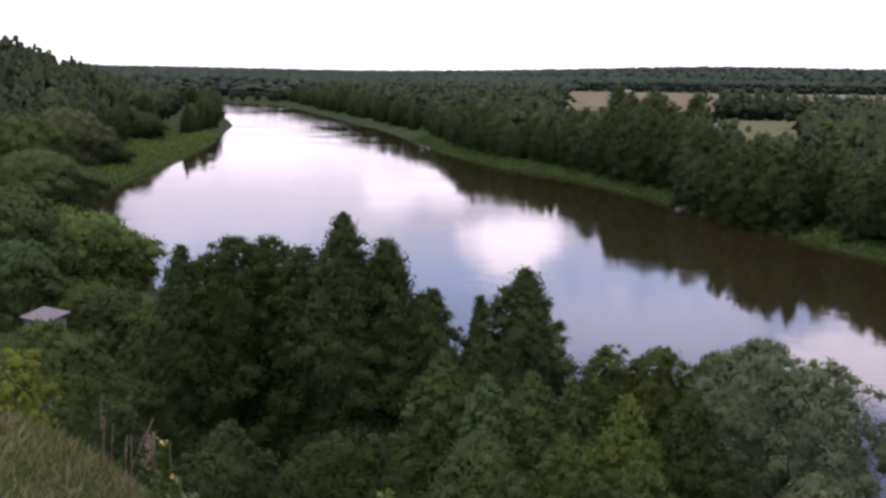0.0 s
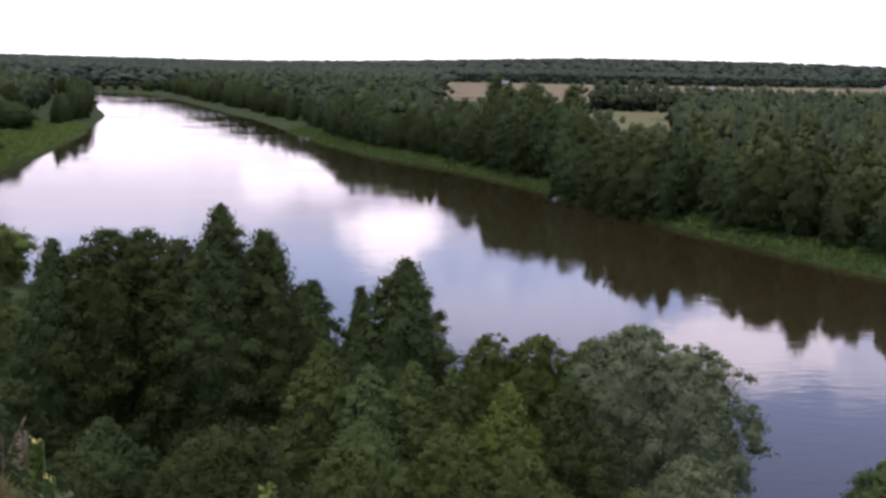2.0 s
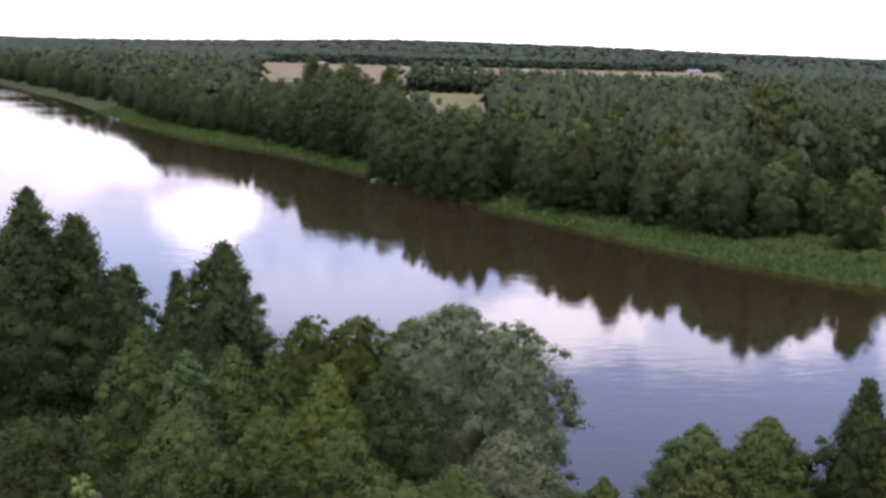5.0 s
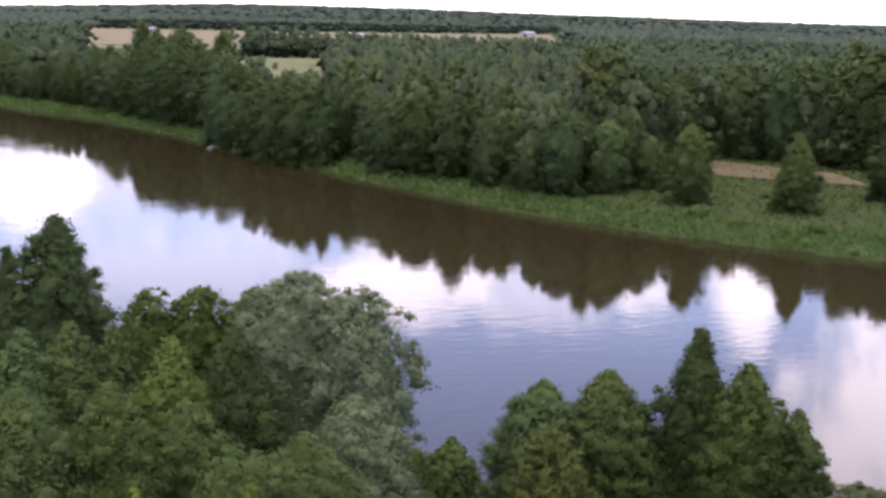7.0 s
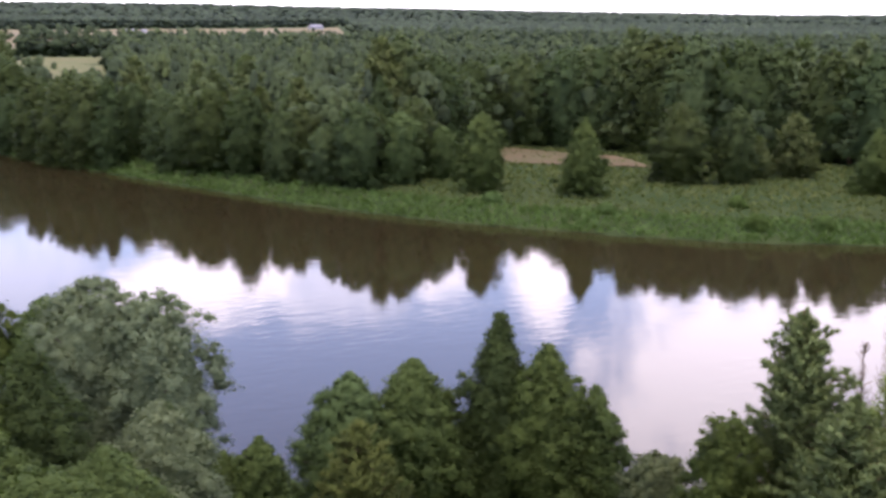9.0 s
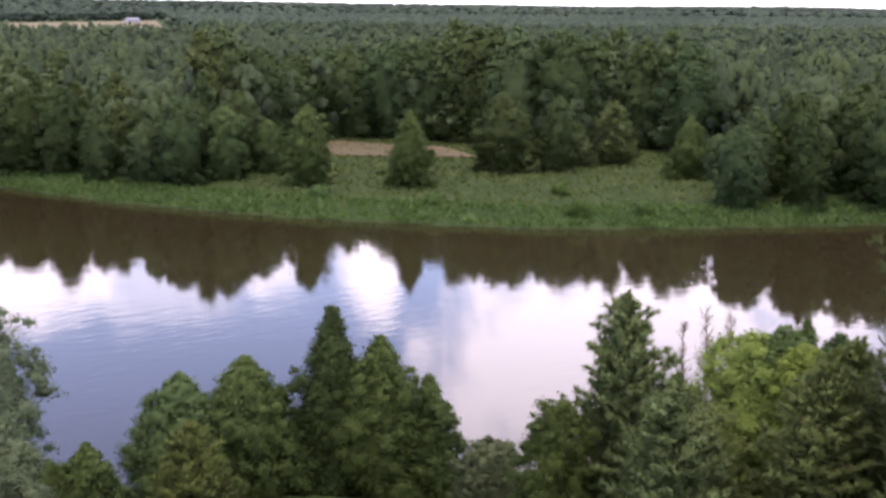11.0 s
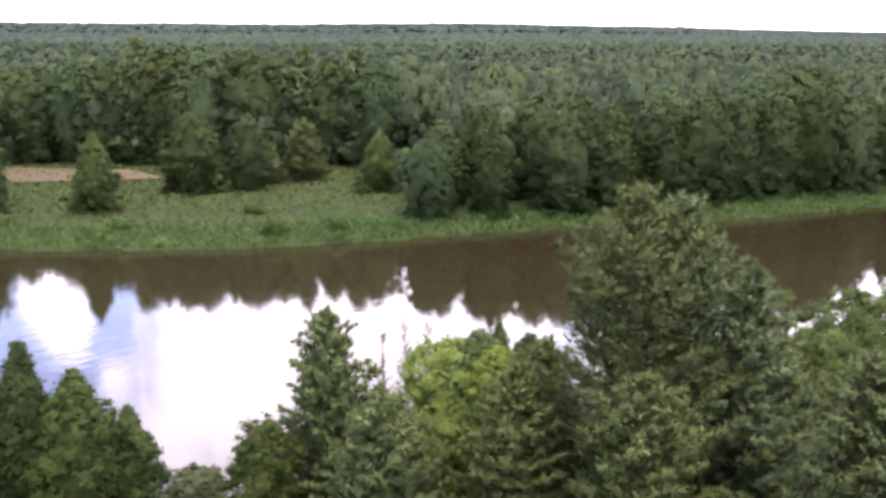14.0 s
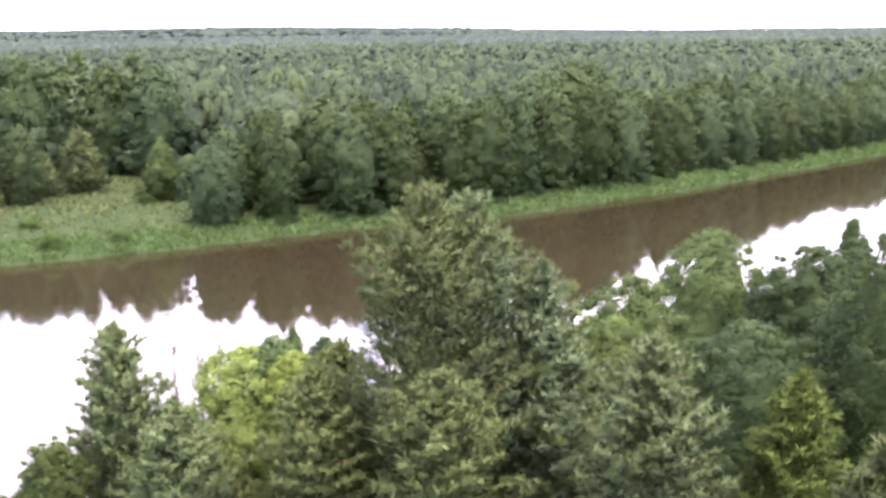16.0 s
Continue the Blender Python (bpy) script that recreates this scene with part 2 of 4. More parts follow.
def land(p):
    """Height of the ground, distance to the two waterlines, and which side: 1 far meadow, -1 near slope, 0 river."""
    p = np.asarray(p, float).reshape(-1, 2)
    df, dn = line_distance(p, FAR_BANK), line_distance(p, NEAR_BANK)
    wet = inside(p, RIVER)
    r = np.hypot(p[:, 0], p[:, 1])
    far = 0.15 + 1.3 * smooth(df, 0, 7) + 1.6 * smooth(df, 6, 26) + 0.35 * waves(p, 18)* smooth(df, 5, 30)
    az = np.degrees(np.arctan2(p[:, 0], p[:, 1]))
    rise = smooth(az, -6, 14) * (1 - smooth(az, 52, 78))
    far += smooth(r, 1700, 3400) * rise * (27 + 9 * waves(p, 700))
    # the near side falls from the viewpoint to the river; upstream it is a low bank before a wooded hill
    slope = np.interp(r, SLOPE_R, SLOPE_Z)
    behind = smooth(-(p[:, 0] * 0.64 + p[:, 1] * 0.77), 0, 25)
    slope = slope + (26.4 - slope) * behind
    slope += KNOLL * np.exp(-(((p[:, 0] + 4.7) / 3.2) ** 2 + ((p[:, 1] - 11.5) / 5.0) ** 2))
    hill = (24.0 * (1 - smooth(p[:, 1], 420, 760)) + 2) * smooth(dn, 10, 98)
    up = smooth(p[:, 1], 100, 200)
    near = slope * (1 - up) + (1.9 + hill) * up + 0.18 * waves(p, 5) * smooth(dn, 3, 12) * smooth(r, 6, 20)
    near = np.minimum(near, 0.15 + dn * 0.5)
    side = np.where(wet, 0, np.where(df < dn, 1, -1))
    z = np.where(side == 1, far, near)
    z = np.where(side == 0, -0.2 - 1.8 * smooth(np.minimum(df, dn), 0, 12), z)
    return z, df, dn, side


def ground_z(x, y):
    return float(land([(x, y)])[0][0])


def quick_mesh(name, verts, size):
    """A mesh of separate faces of `size` corners each."""
    me = bpy.data.meshes.new(name)
    n = len(verts)
    me.vertices.add(n)
    me.vertices.foreach_set("co", np.asarray(verts, np.float32).ravel())
    me.loops.add(n)
    me.loops.foreach_set("vertex_index", np.arange(n, dtype=np.int32))
    me.polygons.add(n // size)
    me.polygons.foreach_set("loop_start", np.arange(0, n, size, dtype=np.int32))
    me.update(calc_edges=True)
    return me


def soften(me, normals):
    """Leaves shade as the rounded crown that they belong to."""
    me.attributes.new("custom_normal", "FLOAT_VECTOR", "POINT").data.foreach_set("vector", np.asarray(normals, np.float32).ravel())


def dome(P, h, w):
    """Outward direction of a rounded crown of that height and width at points P."""
    return unit(np.column_stack([P[:, 0] * 4 / w ** 2, P[:, 1] * 4 / w ** 2, (P[:, 2] - 0.42 * h) / (0.55 * h) ** 2]))


def grid_mesh(name, verts, nu, nv, smooth_shade=True):
    """A mesh from nu x nv points, row by row."""
    i = np.arange(nu * nv).reshape(nu, nv)
    f = np.stack([i[:-1, :-1], i[1:, :-1], i[1:, 1:], i[:-1, 1:]], -1).reshape(-1, 4)
    me = bpy.data.meshes.new(name)
    me.vertices.add(nu * nv)
    me.vertices.foreach_set("co", np.asarray(verts, np.float32).ravel())
    me.loops.add(f.size)
    me.loops.foreach_set("vertex_index", f.ravel().astype(np.int32))
    me.polygons.add(len(f))
    me.polygons.foreach_set("loop_start", np.arange(0, f.size, 4, dtype=np.int32))
    me.update(calc_edges=True)
    me.polygons.foreach_set("use_smooth", np.full(len(f), smooth_shade))
    return me


def build_land():
    az = np.radians(np.concatenate([np.arange(-32, 104, 0.4), np.arange(104, 329, 5.0)]))
    r = [0.0, 0.4]
    while r[-1] < 4600:
        r.append(r[-1] * (1.022 if 40 < r[-1] < 420 else 1.05) + 0.05)
    r = np.array(r)
    rr, aa = np.meshgrid(r, az)
    aa = np.vstack([aa, aa[:1]])
    rr = np.vstack([rr, rr[:1]])
    p = np.stack([rr.ravel() * np.sin(aa.ravel()), rr.ravel() * np.cos(aa.ravel())], 1)
    z = land(p)[0]
    me = grid_mesh("ground", np.column_stack([p, z]), len(aa), len(r))
    me.flip_normals()
    me.materials.append(GROUND)
    return tagged(new("ground", me), "grassy river valley ground with meadow banks", "ground", kind="structure")


build_land()


def build_water():
    x, y = np.meshgrid(np.linspace(-1500, 800, 12), np.linspace(-360, 1200, 12), indexing="ij")
    me = grid_mesh("water", np.column_stack([x.ravel(), y.ravel(), np.zeros(x.size)]), 12, 12)
    me.materials.append(WATER)
    return tagged(new("water", me), "calm brown river reflecting sky and trees", "water", kind="structure")


build_water()


def patch(name, corners, mat, lift, label, category, n=24):
    """A strip of other ground laid on the land between four corners."""
    (a, b, c, d) = [np.array(q, float) for q in corners]
    u, v = np.meshgrid(np.linspace(0, 1, n), np.linspace(0, 1, n), indexing="ij")
    u, v = u.ravel()[:, None], v.ravel()[:, None]
    p = (a * (1 - u) + b * u) * (1 - v) + (d * (1 - u) + c * u) * v
    me = grid_mesh(name, np.column_stack([p, land(p)[0] + lift]), n, n)
    me.materials.append(mat)
    return tagged(new(name, me), label, category, kind="structure")


patch("field_1", [(80, 830), (420, 780), (960, 1900), (160, 1640)], STUBBLE, 0.25, "ripe straw-coloured grain field beyond the trees", "field")
patch("field_2", [(100, 455), (140, 465), (205, 690), (145, 690)], HAY, 0.2, "mown yellowish meadow clearing among trees", "field")
patch("track", [(116, 178), (138, 156), (145, 174), (134, 197)], SAND, 0.2, "bare reddish sandy ground on the meadow", "track")

# ---------------------------------------------------------------- trees


def unit(v):
    return v / np.maximum(np.linalg.norm(v, axis=1, keepdims=True), 1e-9)


def leaf_quads(P, N, size, rng, aspect=0.6, along=None):
    """Bent leaf shapes at points P facing N; along: the way they point."""
    n = len(P)
    N = unit(N)
    T = unit(np.cross(N, rng.normal(size=(n, 3)))) if along is None else unit(along)
    B = unit(np.cross(T, N))
    s = (size * (0.65 + 0.7 * rng.random(n)))[:, None]
    out = np.empty((n, 4, 3))
    out[:, 0] = P - T * s * 0.5
    out[:, 1] = P + B * s * aspect * 0.5 + N * s * 0.12
    out[:, 2] = P + T * s * 0.5
    out[:, 3] = P - B * s * aspect * 0.5 + N * s * 0.12
    return out.reshape(-1, 3)


def leaf_tris(P, N, size, rng, aspect=0.75, along=None):
    """Small pointed leaves at points P facing N, one triangle each."""
    n = len(P)
    N = unit(N)
    T = unit(np.cross(N, rng.normal(size=(n, 3)))) if along is None else unit(along)
    B = unit(np.cross(T, N))
    s = (size * (0.6 + 0.8 * rng.random(n)))[:, None]
    out = np.empty((n, 3, 3))
    out[:, 0] = P - T * s * 0.45 + B * s * aspect * 0.5
    out[:, 1] = P + T * s * 0.55
    out[:, 2] = P - T * s * 0.45 - B * s * aspect * 0.5
    return out.reshape(-1, 3)


def split(quads):
    """Corners of quads as corners of triangles."""
    q = quads.reshape(-1, 4, quads.shape[-1])
    return q[:, (0, 1, 2, 0, 2, 3)].reshape(-1, quads.shape[-1])


def tube(path, radii, sides=6):
    """Quads of a tapered tube along a path, as separate faces."""
    path, radii = np.asarray(path, float), np.asarray(radii, float)
    ang = np.linspace(0, 2 * np.pi, sides + 1)
    rings = []
    for i in range(len(path)):
        d = path[min(i + 1, len(path) - 1)] - path[max(i - 1, 0)]
        d = d / max(np.linalg.norm(d), 1e-9)
        u = np.cross(d, (0.31, 0.95, 0.05))
        u /= max(np.linalg.norm(u), 1e-9)
        v = np.cross(d, u)
        rings.append(path[i] + radii[i] * (np.cos(ang)[:, None] * u + np.sin(ang)[:, None] * v))
    R = np.array(rings)
    return np.stack([R[:-1, :-1], R[:-1, 1:], R[1:, 1:], R[1:, :-1]], 2).reshape(-1, 3)


def limb(a, b, r0, r1, rng, sides=5):
    a, b = np.asarray(a, float), np.asarray(b, float)
    t = np.linspace(0, 1, 4)[:, None]
    sag = np.array([0, 0, 1.0]) * np.linalg.norm(b - a) * 0.08
    pts = a + (b - a) * t + np.sin(t * np.pi) * (sag + rng.normal(size=3) * 0.12)
    return tube(pts, r0 + (r1 - r0) * t[:, 0], sides)


PROFILE = {
    "round": lambda u: np.sqrt(np.clip(1 - (2 * u - 0.85) ** 2 / 1.33, 0.02, 1)),
    "ovate": lambda u: np.clip((1 - u) ** 0.62, 0.05, 1) * (0.7 + 0.3 * np.sin(np.clip(u * 6, 0, 1.57))),
    "cone": lambda u: np.clip((1 - u) ** 0.82, 0.04, 1),
    "column": lambda u: np.clip((1 - u ** 1.9) ** 0.75, 0.08, 1),
    "dome": lambda u: np.clip((1 - u ** 2.6) ** 0.6, 0.1, 1) * (0.8 + 0.2 * np.sin(np.clip(u * 2.2, 0, 1.57))),
    "bush": lambda u: np.sqrt(np.clip(1 - (0.95 * u) ** 2, 0.03, 1)),
}


def puffs(C, radius, rng, nu=3, nv=5, flat=0.7):
    """Lumpy closed shells that make the dense inside of each spray: corners of triangles, and outward directions."""
    n = len(C)
    th = np.linspace(0, np.pi, nu + 1)
    ph = np.linspace(0, 2 * np.pi, nv + 1) + rng.random((n, 1)) * 6
    k = 1 + 0.2 * rng.normal(size=(n, nu + 1, nv + 1)).clip(-1.2, 1.2)
    k[:, 0], k[:, -1], k[:, :, -1] = k[:, :1, 0], k[:, -1:, 0], k[:, :, 0]
    k = k * np.asarray(radius)[:, None, None]
    sn, cs = np.sin(th)[None, :, None], np.cos(th)[None, :, None]
    D = np.stack([k * sn * np.cos(ph)[:, None], k * sn * np.sin(ph)[:, None], k * cs * np.ones((1, 1, nv + 1)) * flat], -1)
    face = lambda V: split(np.stack([V[:, :-1, :-1], V[:, 1:, :-1], V[:, 1:, 1:], V[:, :-1, 1:]], 3).reshape(-1, 3))
    return face(D + C[:, None, None]), unit(face(D))


def core(rng, h, w, base, profile, ph, rings=11, sides=13):
    """The dense leafy heart of a crown, a lumpy closed form inside the sprays."""
    u = np.linspace(0, 1, rings + 1)
    a = np.linspace(0, 2 * np.pi, sides + 1)
    k = 1 + 0.13 * rng.normal(size=(rings + 1, sides + 1))
    k[:, -1] = k[:, 0]
    r = PROFILE[profile](u)[:, None] * w * 0.5 * 0.56 * k * (1 + 0.2 * np.sin(3 * a + 9 * u[:, None] + ph)) * (1 + 0.12 * np.sin(u[:, None] * 21 + ph))
    r[0], r[-1] = r[0] * 0.5, 0
    z = base * 0.6 + (h - base * 0.6) * 0.9 * (u[:, None] + 0.02 * rng.normal(size=k.shape))
    z[:, -1] = z[:, 0]
    V = np.stack([r * np.cos(a), r * np.sin(a), z], -1)
    return split(np.stack([V[:-1, :-1], V[:-1, 1:], V[1:, 1:], V[1:, :-1]], 2).reshape(-1, 3))


def sprays(rng, h, w, base, profile, lobes, puff):
    """Centres and sizes of the leafy sprays that make up a crown."""
    u = ((np.arange(lobes) + rng.random(lobes)) / lobes) ** 0.92
    env = PROFILE[profile](u)
    ang = np.arange(lobes) * 2.399963 + rng.random(lobes) * 0.9
    ph = rng.random() * 6
    size = w * puff * (0.6 + 0.8 * rng.random(lobes)) * (0.5 + 0.5 * env)
    rad = env * w * 0.5 * (1 + 0.13 * np.sin(3 * ang + 7 * u + ph)) * (0.84 + 0.3 * rng.random(lobes)) * (1 + 0.1 * np.sin(u * 19 + ph))
    rad = np.maximum(rad - size * 0.75, 0)
    rad[::5] *= 0.6
    C = np.column_stack([rad * np.cos(ang), rad * np.sin(ang), base + u * (h - base) - size * 0.5])
    return C, size, ph


def spray_leaves(C, size, total, rng, flat=0.66):
    """Leaves over the sprays: places, facings, and outward directions."""
    n = np.maximum((total * size ** 2 / (size ** 2).sum()).astype(int), 3)
    idx = np.repeat(np.arange(len(C)), n)
    out = unit(C[idx] * np.array([1, 1, 0]) + 1e-6)
    d = unit(rng.normal(size=(len(idx), 3)) + out * 0.55 + np.array([0, 0, 0.5]))
    k = (0.62 + 0.66 * rng.random(len(idx)) ** 1.4) * (1 + 0.22 * np.sin(d[:, 0] * 6 + idx) * np.cos(d[:, 1] * 7 + idx * 2))
    P = C[idx] + d * (k * size[idx])[:, None] * np.array([1, 1, flat])
    P[:, 2] -= 0.28 * size[idx] * np.clip((d * out).sum(1), 0, 1) ** 2
    return P, unit(d + rng.normal(size=d.shape) * 0.5 + np.array([0, 0, 0.25])), d


def crown_tris(rng, h, w, base, profile, lobes, leaves, puff, size, nu=3, nv=6, lean=0.0, domed=0.95):
    """A crown as triangles: leaves on drooping sprays, dense shells inside them, and a heart; with soft normals."""
    C, s, ph = sprays(rng, h, w, base, profile, lobes, puff)
    P, N, d = spray_leaves(C, s, int(leaves * 0.68), rng)
    # leaves all over the crown between the sprays
    m = leaves - int(leaves * 0.68)
    v, b = rng.random(m) ** 0.85, rng.random(m) * 2 * np.pi
    e = PROFILE[profile](v) * w * 0.5 * (0.52 + 0.42 * rng.random(m)) * (1 + 0.13 * np.sin(3 * b + 7 * v + ph))
    P = np.vstack([P, np.column_stack([e * np.cos(b), e * np.sin(b), base * 0.6 + (h - base * 0.6) * 0.95 * v])])
    more = unit(np.column_stack([np.cos(b), np.sin(b), 0.2 + 0.9 * v]) + rng.normal(size=(m, 3)) * 0.4)
    N, d = np.vstack([N, unit(more + rng.normal(size=(m, 3)) * 0.4)]), np.vstack([d, more])
    shell, sd = puffs(C, s * 0.66, rng, nu, nv, 0.62)
    heart = core(rng, h, w, base, profile, ph)
    V = np.vstack([leaf_tris(P, N, size, rng), shell, heart])
    soft = np.vstack([np.repeat(unit(domed * dome(P, h, w) + 0.45 * d + 0.75 * N), 3, 0), unit(domed * dome(shell, h, w) + 0.6 * sd), dome(heart, h, w)])
    V[:, 0] += lean * (V[:, 2] / h) ** 2 * h
    return V, soft, C, s


def broadleaf_meshes(seed, h, w, profile="round", base=0.22, lobes=210, leaves=9500, size=0.155, puff=0.088, leaf_mat=None, trunk=0.017, lean=0.0, nu=3, nv=4, many=2.9, domed=0.95):
    rng = np.random.default_rng(seed)
    V, soft, C, s = crown_tris(rng, h, w, h * base, profile, lobes, int(leaves * many), puff, size, nu, nv, lean, domed)
    crown = quick_mesh("crown", V, 3)
    soften(crown, soft)
    crown.materials.append(leaf_mat)
    r = h * trunk
    z = np.linspace(-0.6, h * 0.9, 8)
    x = lean * (np.maximum(z, 0) / h) ** 2 * h
    bend = np.column_stack([x + np.sin(z * 0.5 + seed) * 0.12, np.cos(z * 0.4 + seed) * 0.12, z])
    wood = [tube(bend, r * np.clip(1.15 - z / h * 1.1, 0.1, 1.3), 8)]
    for i in range(0, lobes, 6):
        c = C[i].copy()
        c[0] += lean * (c[2] / h) ** 2 * h
        z0 = max(h * 0.1, c[2] - np.hypot(c[0], c[1]) * 0.8 - s[i] * 0.4)
        k = np.interp(z0, z, np.arange(8))
        a = bend[int(k)] + (bend[min(int(k) + 1, 7)] - bend[int(k)]) * (k - int(k))
        wood.append(limb(a, c, r * 0.38, r * 0.08, rng))
    bole = quick_mesh("trunk", np.vstack(wood), 4)
    bole.materials.append(BARK)
    return bole, crown


def pine_meshes(seed, h, w, base=0.3, whorls=13, mat=None, tuft=0.2, needles=15, open_top=0.0, arms=6):
    """A pine: whorls of rising boughs, each bearing brushes of needles along its outer part."""
    rng = np.random.default_rng(seed)
    z = np.linspace(-0.6, h * 0.985, 9)
    bend = np.column_stack([np.sin(z * 0.35 + seed) * 0.15, np.cos(z * 0.3 + seed) * 0.15, z])
    r = h * 0.016
    wood = [tube(bend, r * np.clip(1.1 - z / h, 0.06, 1.3), 8)]
    tips, ways, big = [], [], []
    for k in range(whorls):
        u = k / (whorls - 1)
        zz = h * (base + (1 - base) * (u ** 0.9) * 0.95)
        env = np.clip((1 - u) ** 0.66, 0.06, 1) if open_top == 0 else np.clip((1 - u ** 3.0) ** 0.6, 0.28, 1) * (0.86 + 0.18 * np.sin(u * 17 + seed))
        m = arms + int(rng.integers(-1, 2))
        for j in range(m):
            ang = j * 2 * np.pi / m + k * 1.1 + rng.normal() * 0.3
            L = w * 0.5 * env * (0.66 + 0.5 * rng.random())
            a = np.array([np.interp(zz, z, bend[:, 0]), np.interp(zz, z, bend[:, 1]), zz - 0.2 - (0.3 * L if open_top else 0)])
            b = a + np.array([np.cos(ang) * L, np.sin(ang) * L, L * (0.28 + 0.6 * u + 0.15 * open_top) + 0.15])
            wood.append(limb(a, a + (b - a) * 0.78, r * 0.3 * (1.1 - u) + 0.01, 0.008, rng, 4))
            nt = max(3, int(L / (tuft * 0.55)))
            for q in range(nt):
                f = 0.32 + 0.7 * (q + rng.random()) / nt
                fan = np.array([-np.sin(ang), np.cos(ang), 0.0]) * rng.normal() * L * 0.2 * (1.25 - f)
                tips.append(a + (b - a) * f + fan + rng.normal(size=3) * tuft * 0.25)
                ways.append(np.array([np.cos(ang) * 0.55, np.sin(ang) * 0.55, 0.7 + 0.4 * open_top]) + rng.normal(size=3) * 0.3)
                big.append(tuft * rng.uniform(0.75, 1.3))
    for q in range(7):
        tips.append(np.array([bend[-1, 0] + rng.normal() * 0.12, bend[-1, 1] + rng.normal() * 0.12, h * (0.925 + 0.011 * q)]))
        ways.append(np.array([0, 0, 1.0]) + rng.normal(size=3) * 0.15)
        big.append(tuft * (1.0 - 0.06 * q))
    tips, ways, big = np.array(tips), unit(np.array(ways)), np.array(big)
    shell, sd = puffs(tips, big * 0.55, rng, 2, 3, 0.9)
    i = np.repeat(np.arange(len(tips)), needles)
    D = unit(ways[i] * 0.7 + rng.normal(size=(len(i), 3)) * 0.65)
    N = unit(rng.normal(size=D.shape) + np.array([0, -0.4, 0.5]))
    N = unit(N - (N * D).sum(1)[:, None] * D)
    P = tips[i] + D * (big[i] * rng.uniform(0.35, 0.8, len(i)))[:, None]
    # needles between the brushes, over a thin dense heart
    form = "dome" if open_top else "cone"
    m = int(len(i) * 0.3)
    v, b = rng.random(m) ** 0.8, rng.random(m) * 2 * np.pi
    e = PROFILE[form](v) * w * 0.5 * rng.uniform(0.3, 0.85, m)
    more = unit(np.column_stack([np.cos(b), np.sin(b), 0.6 + 0.6 * v]) + rng.normal(size=(m, 3)) * 0.5)
    P = np.vstack([P, np.column_stack([e * np.cos(b), e * np.sin(b), h * (base + (0.97 - base) * v)])])
    D, N = np.vstack([D, more]), np.vstack([N, unit(np.cross(more, rng.normal(size=(m, 3))))])
    heart = core(rng, h, w * (0.42 if open_top else 0.62), h * base, form, seed)
    V = np.vstack([leaf_tris(P, N, tuft * 1.5, rng, 0.2, D), shell, heart])
    soft = np.vstack([np.repeat(unit(1.2 * dome(P, h, w) + 0.6 * D + np.array([0, 0, 0.3])), 3, 0), unit(1.3 * dome(shell, h, w) + 0.6 * sd), dome(heart, h, w)])
    crown = quick_mesh("crown", V, 3)
    soften(crown, soft)
    crown.materials.append(mat)
    bole = quick_mesh("trunk", np.vstack(wood), 4)
    bole.materials.append(PINE_BARK)
    return bole, crown


def assemble(name, meshes, x, y, label, category="tree", group="", turn=0.0, scale=1.0, sink=0.15):
    """A tree or shrub standing at x, y: an empty at its foot with trunk and crown."""
    thing = new(name)
    thing.matrix_world = pose(x, y, ground_z(x, y) - sink, 0, 0, turn) @ Matrix.Diagonal((scale, scale, scale, 1))
    for part_name, me in zip(("trunk", "crown"), meshes):
        ob = new(part_name, me)
        ob.parent = thing
    return tagged(thing, label, category, group)


SEED = [100]


def tree(name, x, y, top, w, label, mat, profile="round", group="trees on the near slope", **more):
    """A broadleaved tree whose top reaches the height `top` over the water."""
    SEED[0] += 1
    h = top - ground_z(x, y)
    size = more.setdefault("size", min(max(0.0024 * math.hypot(x, y), 0.1), 0.17))
    more.setdefault("many", 2.8 * (0.16 / size) ** 1.1 if 0.1 <= size < 0.2 else 2.4)
    return assemble(name, broadleaf_meshes(SEED[0], h, w, profile, leaf_mat=mat, **more), x, y, label, "shrub" if profile == "bush" else "tree", group)


def pine(name, x, y, top, w, label, mat, group="pines on the near slope", **more):
    SEED[0] += 1
    h = top - ground_z(x, y)
    return assemble(name, pine_meshes(SEED[0], h, w, mat=mat, **more), x, y, label, "tree", group)


# ---------------------------------------------------------------- trees of the far bank
FRESH = foliage("fresh_leaves", (0.045, 0.078, 0.0112), (0.18, 0.265, 0.0432), 0.28)
MIDGREEN = foliage("bank_tree_leaves", (0.02, 0.035, 0.008), (0.084, 0.126, 0.0272))
BANK_KINDS = []
for i in range(6):
    BANK_KINDS.append(broadleaf_meshes(900 + i, 12, (8.6, 7.0, 9.4, 7.2, 7.6, 9.0)[i], ("round", "dome", "dome", "ovate", "round", "dome")[i],
                                       0.02, 62, 2300, 0.38, 0.14, (ALDER, MIDGREEN)[(0, 1, 1, 0, 0, 1)[i]], many=1.6, domed=1.7))
BANK_PINES = [pine_meshes(950 + i, 12, 6.5, base=0.12, whorls=10, mat=BLUE_NEEDLE, tuft=0.7, needles=12, arms=7) for i in range(3)]


def bank_tree(i, x, y, h, turn, label="dark green broadleaved tree on the far bank", group="trees along the far bank", pines=False):
    me = BANK_PINES[i % 3] if pines else BANK_KINDS[i % 6]
    return assemble("pine_tree" if pines else "bank_tree", me, x, y, label, "tree", group, turn, h / 11.8)


